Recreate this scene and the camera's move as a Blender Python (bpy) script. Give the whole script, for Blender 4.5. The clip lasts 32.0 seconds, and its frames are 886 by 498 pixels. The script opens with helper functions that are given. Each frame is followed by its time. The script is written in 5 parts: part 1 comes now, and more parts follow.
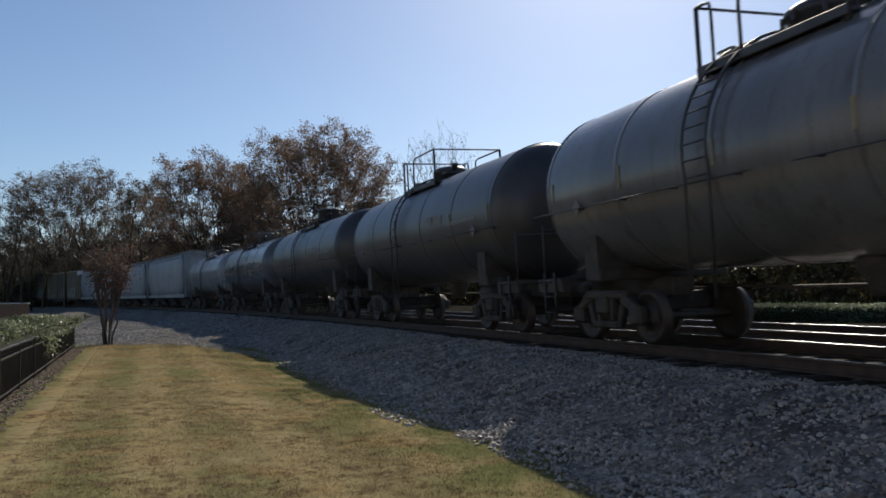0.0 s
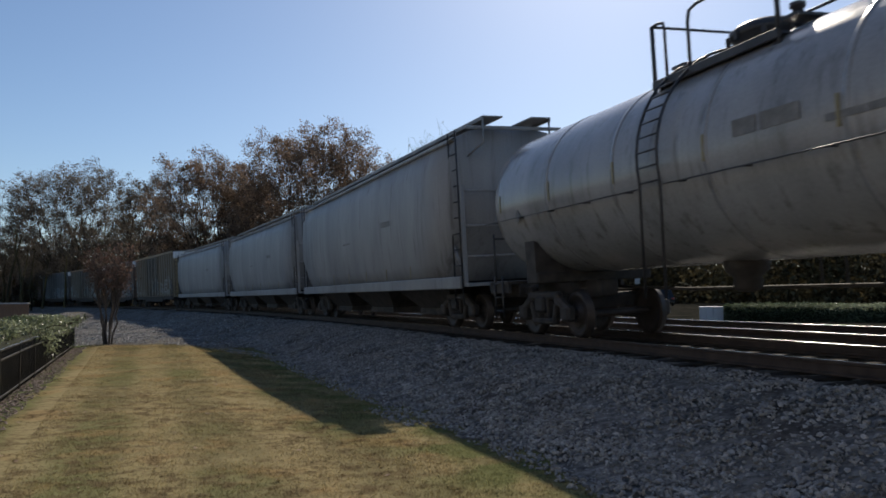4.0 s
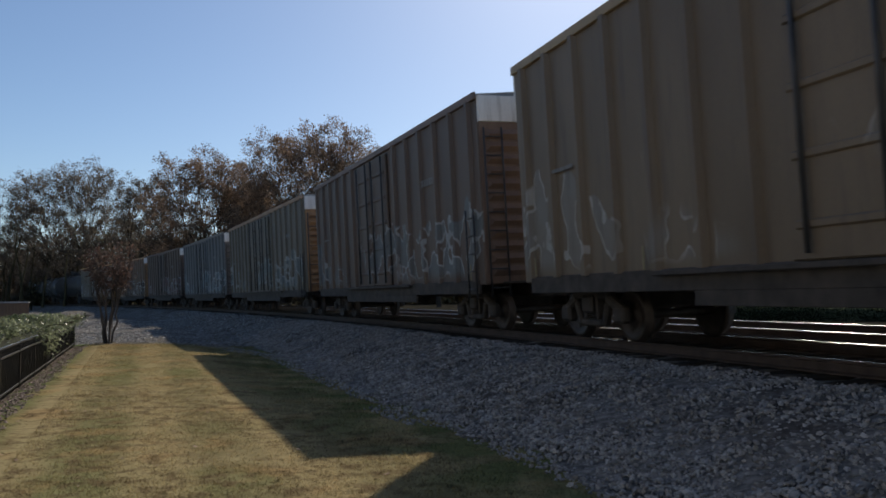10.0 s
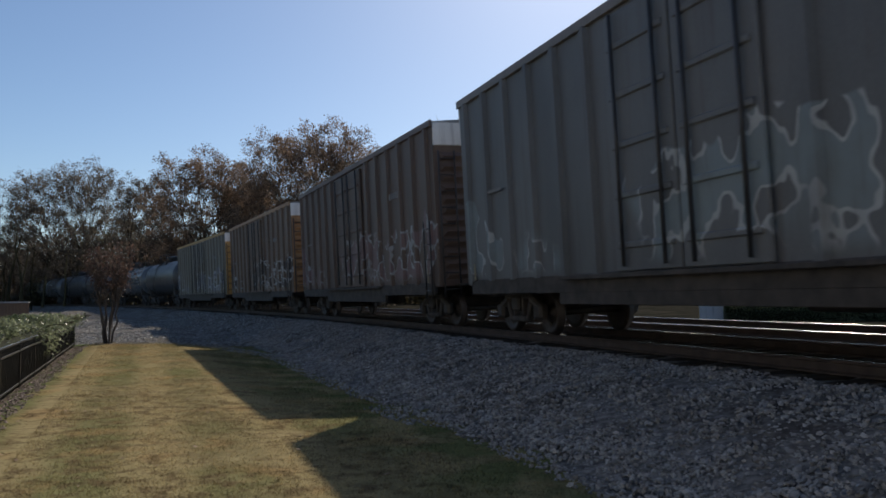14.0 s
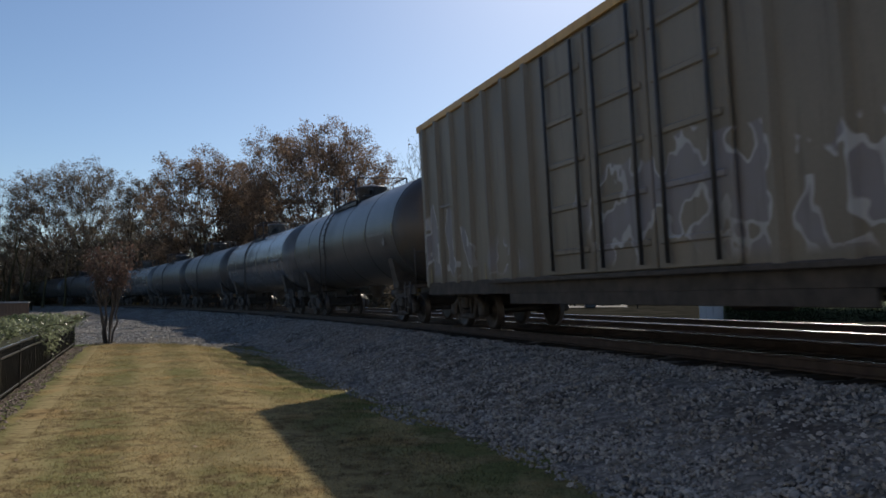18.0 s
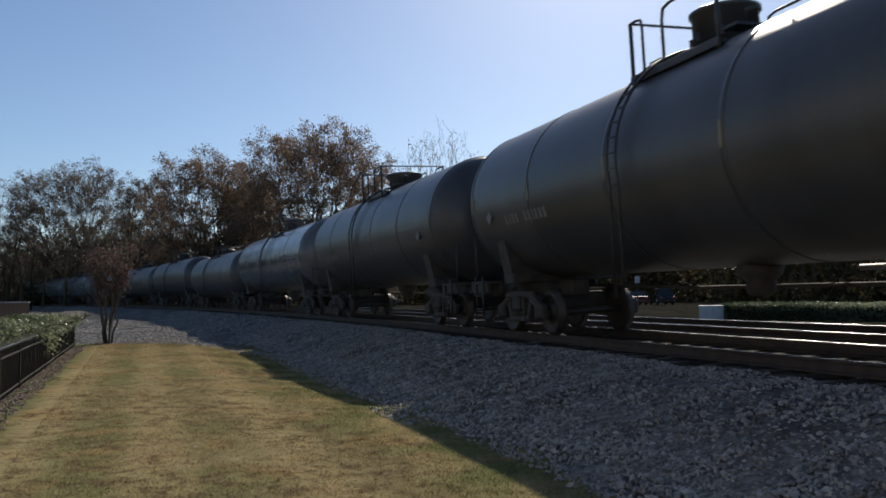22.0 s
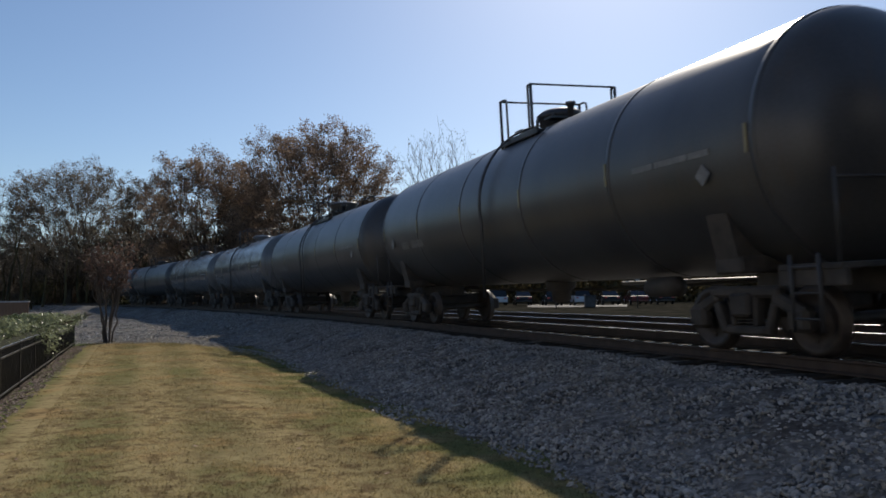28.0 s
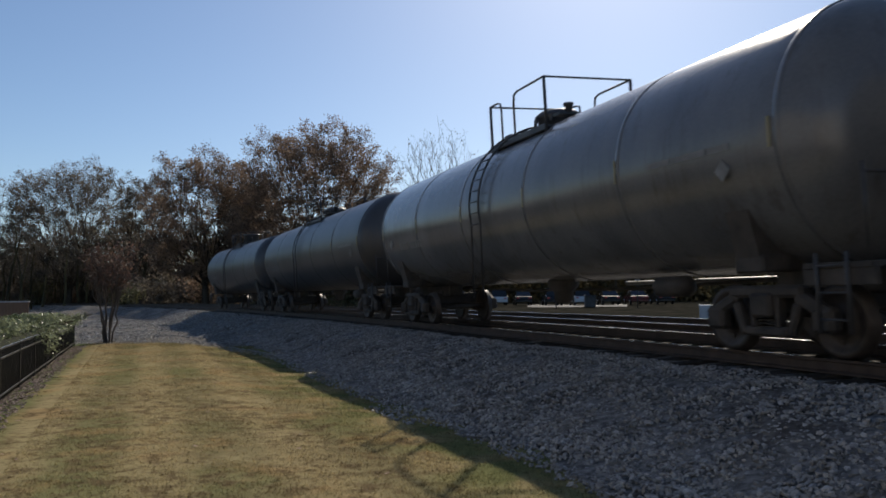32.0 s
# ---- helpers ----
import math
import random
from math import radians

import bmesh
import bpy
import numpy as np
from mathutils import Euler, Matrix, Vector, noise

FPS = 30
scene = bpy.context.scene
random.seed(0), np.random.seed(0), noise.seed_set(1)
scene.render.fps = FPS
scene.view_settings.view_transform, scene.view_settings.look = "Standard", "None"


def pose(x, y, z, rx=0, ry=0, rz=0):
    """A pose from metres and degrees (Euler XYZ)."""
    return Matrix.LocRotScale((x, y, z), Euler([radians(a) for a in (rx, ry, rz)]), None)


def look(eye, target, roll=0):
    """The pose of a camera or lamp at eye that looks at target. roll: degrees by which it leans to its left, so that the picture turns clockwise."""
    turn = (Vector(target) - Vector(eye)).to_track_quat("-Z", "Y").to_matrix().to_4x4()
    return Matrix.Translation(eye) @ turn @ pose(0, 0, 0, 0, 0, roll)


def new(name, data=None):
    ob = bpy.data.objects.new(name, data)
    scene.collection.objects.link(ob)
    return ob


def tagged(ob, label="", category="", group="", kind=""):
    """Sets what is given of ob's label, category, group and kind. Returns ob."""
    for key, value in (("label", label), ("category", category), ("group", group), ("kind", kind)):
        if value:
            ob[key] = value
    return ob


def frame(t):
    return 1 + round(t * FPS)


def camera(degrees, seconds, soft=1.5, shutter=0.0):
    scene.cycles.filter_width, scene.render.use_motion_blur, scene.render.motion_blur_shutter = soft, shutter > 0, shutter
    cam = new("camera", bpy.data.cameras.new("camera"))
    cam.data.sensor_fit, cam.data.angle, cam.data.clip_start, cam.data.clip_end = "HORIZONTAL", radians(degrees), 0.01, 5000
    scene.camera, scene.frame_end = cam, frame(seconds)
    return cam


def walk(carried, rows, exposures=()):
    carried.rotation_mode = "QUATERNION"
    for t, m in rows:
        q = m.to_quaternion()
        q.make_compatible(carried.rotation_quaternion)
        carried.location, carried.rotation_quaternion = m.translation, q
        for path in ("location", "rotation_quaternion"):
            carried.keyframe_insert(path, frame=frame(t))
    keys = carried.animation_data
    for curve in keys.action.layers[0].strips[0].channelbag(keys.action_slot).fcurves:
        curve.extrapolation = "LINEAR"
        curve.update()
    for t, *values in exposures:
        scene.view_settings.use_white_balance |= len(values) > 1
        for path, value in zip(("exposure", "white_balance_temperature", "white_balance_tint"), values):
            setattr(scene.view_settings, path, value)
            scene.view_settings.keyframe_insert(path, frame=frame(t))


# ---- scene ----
EYE = (0.0, 0.0, 1.58)
cam = camera(58.08, 32.0, soft=1.7, shutter=0.12)


def aim(tilt):
    """The held camera's pose at a tilt in degrees above level."""
    return look(EYE, (0, math.cos(radians(tilt)), EYE[2] + math.sin(radians(tilt))), -0.42)


walk(cam, [(0, aim(3.52)), (6, aim(3.51)), (7, aim(3.44)), (25, aim(3.44)), (27.5, aim(3.40)), (32, aim(3.40))],
     exposures=[(0, 0.35, 6550, 10), (32, 0.35, 6550, 10)])

# ---- light: clear autumn noon, sun high behind the train ----
SUN_EL, SUN_AZ = radians(33.5), radians(13.0)
world = bpy.data.worlds.new("sky")
scene.world = world
world.use_nodes = True
wn = world.node_tree.nodes
sky = wn.new("ShaderNodeTexSky")
sky.sky_type = "NISHITA"
sky.sun_disc = False
sky.sun_elevation, sky.sun_rotation = SUN_EL, SUN_AZ
sky.altitude, sky.air_density, sky.dust_density, sky.ozone_density = 300, 1.0, 0.6, 4.5
wn["Background"].inputs["Strength"].default_value = 0.076
world.node_tree.links.new(sky.outputs[0], wn["Background"].inputs["Color"])
sun = new("sun", bpy.data.lights.new("sun", "SUN"))
sun.data.energy, sun.data.angle, sun.data.color = 2.9, radians(0.6), (1.0, 0.90, 0.76)
SUN_DIR = Vector((math.sin(SUN_AZ) * math.cos(SUN_EL), math.cos(SUN_AZ) * math.cos(SUN_EL), math.sin(SUN_EL)))
sun.matrix_world = look(SUN_DIR * 60, (0, 0, 0))

# ---- the curve of the railway: circle of 388 m, canted towards its inside ----
HEADING, CURVE, CANT = 0.3128, 0.00258, 0.0498
RAIL_Z = 0.881
TRACK_FOOT = (7.853 * math.cos(HEADING), 7.853 * math.sin(HEADING))
SPEED = 13.318


def track(u):
    """The centre of the near track u metres up the line, and its heading."""
    psi = HEADING + CURVE * u
    return (TRACK_FOOT[0] + (math.cos(psi) - math.cos(HEADING)) / CURVE,
            TRACK_FOOT[1] + (math.sin(psi) - math.sin(HEADING)) / CURVE, psi)


def beside(u, lat, z):
    """A point lat metres outside the near track's centre, at height z."""
    x, y, psi = track(u)
    return Vector((x + math.cos(psi) * lat, y + math.sin(psi) * lat, z))


def on_track(u, half):
    """The pose of a car whose bogies stand half metres before and behind its middle: x ahead, z up."""
    a, b = Vector(track(u - half)[:2]), Vector(track(u + half)[:2])
    m, d = (a + b) / 2, (a - b).normalized()
    return Matrix.Translation((m.x, m.y, RAIL_Z)) @ Matrix.Rotation(math.atan2(d.y, d.x), 4, "Z") @ Matrix.Rotation(CANT, 4, "X")


MID = (TRACK_FOOT[0] - math.cos(HEADING) / CURVE, TRACK_FOOT[1] - math.sin(HEADING) / CURVE)


def lateral(x, y):
    """How far outside the near track's centre a place lies."""
    return math.hypot(x - MID[0], y - MID[1]) - 1 / CURVE


def smooth(a, b, x):
    t = min(1, max(0, (x - a) / (b - a)))
    return t * t * (3 - 2 * t)


def swale(u, lat):
    """How far the ground dips along the foot of the stone bed, past the near end of the lawn."""
    return 0.15 * smooth(8, 18, u) * smooth(-7.2, -5.3, lat) * smooth(-2.6, -4.6, lat)


def ground_z(x, y):
    """The lawn at zero, a little higher ground beyond the railway."""
    lat = lateral(x, y)
    z = 0.5 * smooth(-3, 8, lat) - swale(y, lat)
    z += 0.03 * noise.noise((x * 0.25, y * 0.25, 3)) + 0.012 * noise.noise((x * 1.3, y * 1.3, 7))
    # uneven stony mounds past the end of the lawn
    z += 0.24 * smooth(28.6, 31.5, y) * smooth(-1.5, -4.5, lat) * smooth(70, 50, y) * noise.noise((x * 0.55, y * 0.3, 13))
    # a heap of spare ballast by the line
    z += 0.75 * math.exp(-((x + 32.2) ** 2 + (y - 70) ** 2) / 2.6)
    return z - 0.015

# ---- materials ----
def material(name, dark, light, scale=3.0, rough=0.7, metal=0.0, bump=0.15, fine=40.0, streak=1.0, spread=0.25, coords="Object", extra=None, pieces=False):
    """A surface that wanders between two colours at two scales, with fine relief. streak: stretch of the stains up and down."""
    m = bpy.data.materials.new(name)
    m.use_nodes = True
    t = m.node_tree
    n, link = t.nodes, t.links.new
    bsdf = n["Principled BSDF"]
    tc = n.new("ShaderNodeTexCoord")
    mp = n.new("ShaderNodeMapping")
    mp.inputs["Scale"].default_value = (1, 1, 1 / streak)
    link(tc.outputs[coords], mp.inputs[0])
    big, small = n.new("ShaderNodeTexNoise"), n.new("ShaderNodeTexNoise")
    big.inputs["Scale"].default_value, big.inputs["Detail"].default_value = scale, 6
    small.inputs["Scale"].default_value, small.inputs["Detail"].default_value = fine, 4
    link(mp.outputs[0], big.inputs["Vector"])
    link(tc.outputs[coords], small.inputs["Vector"])
    add = n.new("ShaderNodeMath")
    add.operation = "MULTIPLY_ADD"
    add.inputs[1].default_value = 0.35
    link(small.outputs["Fac"], add.inputs[0])
    link(big.outputs["Fac"], add.inputs[2])
    ramp = n.new("ShaderNodeValToRGB")
    ramp.color_ramp.elements[0].position, ramp.color_ramp.elements[1].position = 0.68 - spread, 0.68 + spread
    ramp.color_ramp.elements[0].color, ramp.color_ramp.elements[1].color = (*dark, 1), (*light, 1)
    link(add.outputs[0], ramp.inputs[0])
    colour = ramp.outputs[0]
    if extra:
        colour = extra(t, tc, colour)
    if pieces:
        info = n.new("ShaderNodeNewGeometry") if pieces in ("island", "soft") else n.new("ShaderNodeObjectInfo")
        hsv = n.new("ShaderNodeHueSaturation")
        rng = n.new("ShaderNodeMapRange")
        rng.inputs["To Min"].default_value, rng.inputs["To Max"].default_value = (0.8, 1.2) if pieces == "soft" else (0.62, 1.4)
        link(info.outputs["Random Per Island" if pieces in ("island", "soft") else "Random"], rng.inputs[0])
        link(rng.outputs[0], hsv.inputs["Value"])
        link(colour, hsv.inputs["Color"])
        colour = hsv.outputs[0]
    link(colour, bsdf.inputs["Base Color"])
    rr = n.new("ShaderNodeMapRange")
    rr.inputs["To Min"].default_value, rr.inputs["To Max"].default_value = max(0.03, rough - 0.12), min(1, rough + 0.12)
    link(small.outputs["Fac"], rr.inputs[0])
    link(rr.outputs[0], bsdf.inputs["Roughness"])
    bsdf.inputs["Metallic"].default_value = metal
    if rough >= 0.8:
        bsdf.inputs["Specular IOR Level"].default_value = 0.0 if rough >= 0.95 else 0.12      # matt, dusty surfaces
    if bump:
        bp = n.new("ShaderNodeBump")
        bp.inputs["Strength"].default_value, bp.inputs["Distance"].default_value = bump, 0.02
        link(add.outputs[0], bp.inputs["Height"])
        link(bp.outputs[0], bsdf.inputs["Normal"])
    return m


def mixed(t, a, b, fac, mode="MIX"):
    mx = t.nodes.new("ShaderNodeMix")
    mx.data_type, mx.blend_type = "RGBA", mode
    for v, s in ((fac, 0), (a, 6), (b, 7)):
        if isinstance(v, (tuple, float, int)):
            mx.inputs[s].default_value = v if s == 0 else (*v, 1)
        else:
            t.links.new(v, mx.inputs[s])
    return mx.outputs[2]


def calc(t, op, a, b=0.0, c=0.0):
    m = t.nodes.new("ShaderNodeMath")
    m.operation = op
    for i, v in enumerate((a, b, c)):
        if isinstance(v, (float, int)):
            m.inputs[i].default_value = v
        else:
            t.links.new(v, m.inputs[i])
    return m.outputs[0]


def span(t, v, a, b):
    r = t.nodes.new("ShaderNodeMapRange")
    r.interpolation_type = "SMOOTHSTEP"
    r.inputs["From Min"].default_value, r.inputs["From Max"].default_value = a, b
    t.links.new(v, r.inputs[0])
    return r.outputs[0]


def noisy(t, vec, scale, detail=4, rough=0.5):
    k = t.nodes.new("ShaderNodeTexNoise")
    k.inputs["Scale"].default_value, k.inputs["Detail"].default_value, k.inputs["Roughness"].default_value = scale, detail, rough
    t.links.new(vec, k.inputs["Vector"])
    return k.outputs["Fac"]


def ground_cover(t, tc, colour):
    """Dormant lawn with greener and browner patches, gravel past its end and mulch along the fence."""
    pos = tc.outputs["Object"]
    sep = t.nodes.new("ShaderNodeSeparateXYZ")
    t.links.new(pos, sep.inputs[0])
    x, y = sep.outputs[0], sep.outputs[1]
    green = mixed(t, colour, (0.15, 0.17, 0.07), calc(t, "MULTIPLY", span(t, noisy(t, pos, 0.38, 3), 0.45, 0.6), 0.55))
    # mown lanes run with the lawn, paler and greener by turns
    lane = calc(t, "MULTIPLY_ADD", y, 0.37, x)
    lane = calc(t, "MULTIPLY_ADD", noisy(t, pos, 0.5, 3), 0.5, lane)
    band = t.nodes.new("ShaderNodeMath")
    band.operation = "SINE"
    t.links.new(calc(t, "MULTIPLY", lane, 4.4), band.inputs[0])
    pale = mixed(t, green, (0.385, 0.31, 0.165), calc(t, "MULTIPLY", span(t, band.outputs[0], -0.7, 0.9), 0.65))
    tawny = mixed(t, pale, (0.36, 0.235, 0.115), calc(t, "MULTIPLY", span(t, noisy(t, pos, 0.75, 5, 0.65), 0.5, 0.66), 0.55))
    near = calc(t, "SUBTRACT", 1.0, span(t, y, 9.0, 17.0))
    dark = mixed(t, tawny, (0.14, 0.1, 0.057), calc(t, "MULTIPLY", calc(t, "MULTIPLY", span(t, noisy(t, pos, 3.6, 6, 0.7), 0.45, 0.63), span(t, calc(t, "MULTIPLY_ADD", near, 0.12, noisy(t, pos, 0.55, 3)), 0.44, 0.62)), 0.85))
    dark = mixed(t, dark, (0.14, 0.16, 0.065), calc(t, "MULTIPLY", calc(t, "MULTIPLY", span(t, lane, 2.3, 3.4), span(t, noisy(t, pos, 1.1, 4), 0.4, 0.6)), 0.8))
    dark = mixed(t, dark, (0.06, 0.05, 0.025), calc(t, "MULTIPLY", span(t, noisy(t, pos, 9.0, 5, 0.7), 0.56, 0.68), 0.7))
    # greener edge along the mulch
    line = calc(t, "MULTIPLY_ADD", y, 0.386, calc(t, "ADD", x, 2.47))
    wob = calc(t, "MULTIPLY_ADD", noisy(t, pos, 1.5), 0.5, line)
    edge = mixed(t, dark, (0.115, 0.155, 0.05), calc(t, "MULTIPLY", calc(t, "SUBTRACT", 1.0, span(t, wob, 0.75, 1.35)), 0.9))
    mulch = mixed(t, (0.08, 0.06, 0.05), (0.3, 0.235, 0.195), span(t, noisy(t, pos, 18, 4, 0.75), 0.45, 0.72))
    a = mixed(t, mulch, edge, span(t, wob, 0.55, 0.7))
    stone = mixed(t, (0.07, 0.068, 0.064), (0.33, 0.31, 0.285), span(t, noisy(t, pos, 11, 6, 0.85), 0.40, 0.66))
    stone = mixed(t, stone, (0.20, 0.16, 0.07), calc(t, "MULTIPLY", span(t, noisy(t, pos, 0.8, 5, 0.7), 0.54, 0.66), 0.45))
    end = calc(t, "MULTIPLY_ADD", noisy(t, pos, 0.9, 5), 3.2, y)
    b = mixed(t, a, stone, span(t, end, 29.6, 31.2))
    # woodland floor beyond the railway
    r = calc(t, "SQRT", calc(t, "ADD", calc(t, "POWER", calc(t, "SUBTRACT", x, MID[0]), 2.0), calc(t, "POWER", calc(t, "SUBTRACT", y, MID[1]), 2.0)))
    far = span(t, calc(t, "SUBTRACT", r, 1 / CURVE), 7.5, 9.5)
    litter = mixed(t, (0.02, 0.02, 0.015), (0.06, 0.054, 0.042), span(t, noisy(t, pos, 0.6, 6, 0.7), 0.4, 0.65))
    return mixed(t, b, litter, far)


def paint(name, dark, light, rough=0.45, tags=None):
    """Weathered enamel on a railway car: streaks, road grime low down; tags: colours of sprayed lettering."""
    def grime(t, tc, colour):
        pos = tc.outputs["Object"]
        sep = t.nodes.new("ShaderNodeSeparateXYZ")
        t.links.new(pos, sep.inputs[0])
        z = sep.outputs[2]
        if tags:
            warp = t.nodes.new("ShaderNodeMapping")
            warp.inputs["Scale"].default_value = (1.0, 0.02, 0.7)
            t.links.new(pos, warp.inputs[0])
            shape = noisy(t, warp.outputs[0], 1.7, 2, 0.45)
            band = calc(t, "MULTIPLY", span(t, z, 1.15, 1.4), calc(t, "SUBTRACT", 1.0, span(t, calc(t, "MULTIPLY_ADD", noisy(t, warp.outputs[0], 0.9, 1), 2.6, z), 3.8, 3.9)))
            where = span(t, noisy(t, warp.outputs[0], 0.28, 1), 0.41, 0.45)
            stroke = calc(t, "SUBTRACT", 1.0, span(t, calc(t, "ABSOLUTE", calc(t, "SUBTRACT", shape, 0.5)), 0.012, 0.025))
            fill = calc(t, "MULTIPLY", span(t, shape, 0.5, 0.53), 0.75)
            on = calc(t, "MULTIPLY", calc(t, "MULTIPLY", band, where), calc(t, "MULTIPLY_ADD", noisy(t, pos, 3.0, 4), 0.9, 0.35))
            colour = mixed(t, colour, tags[0], calc(t, "MULTIPLY", fill, on))
            colour = mixed(t, colour, tuple(1.2 * c for c in tags[1]), calc(t, "MULTIPLY", stroke, on))
        warp2 = t.nodes.new("ShaderNodeMapping")
        warp2.inputs["Scale"].default_value = (3.0, 3.0, 0.25)
        t.links.new(pos, warp2.inputs[0])
        run = span(t, noisy(t, warp2.outputs[0], 1.6, 5, 0.65), 0.5, 0.75)
        return mixed(t, colour, (0.07, 0.055, 0.045), calc(t, "MULTIPLY", run, 0.55))
    return material(name, dark, light, scale=0.9, rough=rough, bump=0.05, fine=25, streak=3.0, extra=grime)


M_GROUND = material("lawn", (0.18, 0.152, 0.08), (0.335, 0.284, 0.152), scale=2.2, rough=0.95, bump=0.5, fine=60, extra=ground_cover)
def bed_cover(t, tc, colour):
    """Dusty, rusty and washed patches over the stone bed."""
    pos = tc.outputs["Object"]
    a = mixed(t, colour, (0.055, 0.045, 0.038), calc(t, "MULTIPLY", span(t, noisy(t, pos, 0.7, 6, 0.7), 0.46, 0.64), 0.7))
    return mixed(t, a, (0.27, 0.24, 0.2), calc(t, "MULTIPLY", span(t, noisy(t, pos, 2.4, 6, 0.75), 0.52, 0.66), 0.55))


M_BALLAST = material("crushed granite ballast", (0.07, 0.068, 0.066), (0.29, 0.275, 0.255), scale=9, rough=0.95, bump=1.0, fine=28, spread=0.2, extra=bed_cover)
M_STONE = material("granite stone", (0.12, 0.118, 0.113), (0.38, 0.365, 0.34), scale=6, rough=0.55, bump=0.3, fine=60, pieces="island")
M_STONE_ONE = material("loose granite stone", (0.12, 0.118, 0.113), (0.38, 0.365, 0.34), scale=6, rough=0.5, bump=0.3, fine=60, pieces="object")
M_SLEEPER = material("creosoted timber", (0.02, 0.017, 0.015), (0.07, 0.06, 0.05), scale=5, rough=0.9, bump=0.5, streak=0.3)
M_RAIL = material("worn rail steel", (0.035, 0.024, 0.018), (0.085, 0.06, 0.045), scale=4, rough=0.75, metal=0.2)
M_RAILTOP = material("polished rail head", (0.5, 0.49, 0.48), (0.7, 0.69, 0.67), scale=2, rough=0.2, metal=1.0, bump=0.02)
M_BLACK = paint("black tank enamel", (0.03, 0.031, 0.033), (0.075, 0.076, 0.078), 0.36)
M_GREY = paint("glossy grey tank enamel", (0.085, 0.087, 0.09), (0.16, 0.163, 0.166), 0.2)
M_PALE = paint("pale grey tank enamel", (0.2, 0.205, 0.21), (0.36, 0.365, 0.37), 0.2)
M_UNDER = material("grimy black underframe", (0.02, 0.018, 0.016), (0.08, 0.068, 0.058), scale=4, rough=0.75, bump=0.3)
M_STEEL = material("dark handrail steel", (0.02, 0.02, 0.022), (0.06, 0.06, 0.062), scale=3, rough=0.5, bump=0.05)
M_WHEEL = material("rolled wheel steel", (0.03, 0.024, 0.021), (0.085, 0.07, 0.06), scale=5, rough=0.55, metal=0.4, bump=0.1)
M_HOPPER = paint("light grey hopper paint", (0.215, 0.218, 0.22), (0.36, 0.363, 0.363), 0.5)
M_ROOFDARK = material("dusty roof steel", (0.12, 0.12, 0.12), (0.3, 0.29, 0.28), scale=2, rough=0.5, metal=0.3, bump=0.1)
M_WHITE = paint("white warning paint", (0.55, 0.55, 0.54), (0.82, 0.82, 0.80), 0.5)
M_YELLOW = material("dusty yellow reflective strip", (0.17, 0.142, 0.07), (0.27, 0.228, 0.115), scale=4, rough=0.4, bump=0)
M_MARK = material("faded white stencil", (0.11, 0.11, 0.108), (0.24, 0.24, 0.235), scale=6, rough=0.6, bump=0)
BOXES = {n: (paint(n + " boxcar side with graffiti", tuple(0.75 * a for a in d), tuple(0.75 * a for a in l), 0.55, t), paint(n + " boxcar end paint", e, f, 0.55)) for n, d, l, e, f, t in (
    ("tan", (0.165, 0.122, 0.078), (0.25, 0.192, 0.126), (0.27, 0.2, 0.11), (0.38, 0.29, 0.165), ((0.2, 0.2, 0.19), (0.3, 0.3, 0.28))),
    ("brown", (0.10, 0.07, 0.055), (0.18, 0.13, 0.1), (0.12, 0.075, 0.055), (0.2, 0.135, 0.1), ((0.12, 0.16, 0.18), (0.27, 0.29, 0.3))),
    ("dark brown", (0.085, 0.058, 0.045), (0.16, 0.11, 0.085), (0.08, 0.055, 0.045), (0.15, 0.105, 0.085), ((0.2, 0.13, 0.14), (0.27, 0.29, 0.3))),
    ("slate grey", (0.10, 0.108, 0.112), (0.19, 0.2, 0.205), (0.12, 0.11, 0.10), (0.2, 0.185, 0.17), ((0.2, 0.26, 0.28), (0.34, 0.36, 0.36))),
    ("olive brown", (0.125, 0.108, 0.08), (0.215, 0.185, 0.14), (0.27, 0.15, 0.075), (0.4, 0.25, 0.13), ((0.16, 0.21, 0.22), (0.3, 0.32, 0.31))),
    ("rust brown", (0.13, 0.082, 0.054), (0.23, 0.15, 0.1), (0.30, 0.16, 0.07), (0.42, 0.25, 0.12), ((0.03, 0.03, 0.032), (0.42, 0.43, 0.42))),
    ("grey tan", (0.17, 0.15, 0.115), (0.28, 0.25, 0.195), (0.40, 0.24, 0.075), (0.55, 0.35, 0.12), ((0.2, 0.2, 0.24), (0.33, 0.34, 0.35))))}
M_FENCE = material("black powder coat", (0.008, 0.008, 0.009), (0.02, 0.02, 0.022), scale=5, rough=0.35, bump=0.05)
M_BARK = material("oak bark", (0.035, 0.028, 0.022), (0.11, 0.09, 0.07), scale=3, rough=0.95, bump=0.8, streak=4)
M_BARK_PALE = material("smooth myrtle bark", (0.05, 0.042, 0.036), (0.15, 0.125, 0.105), scale=6, rough=0.8, bump=0.2, streak=3)


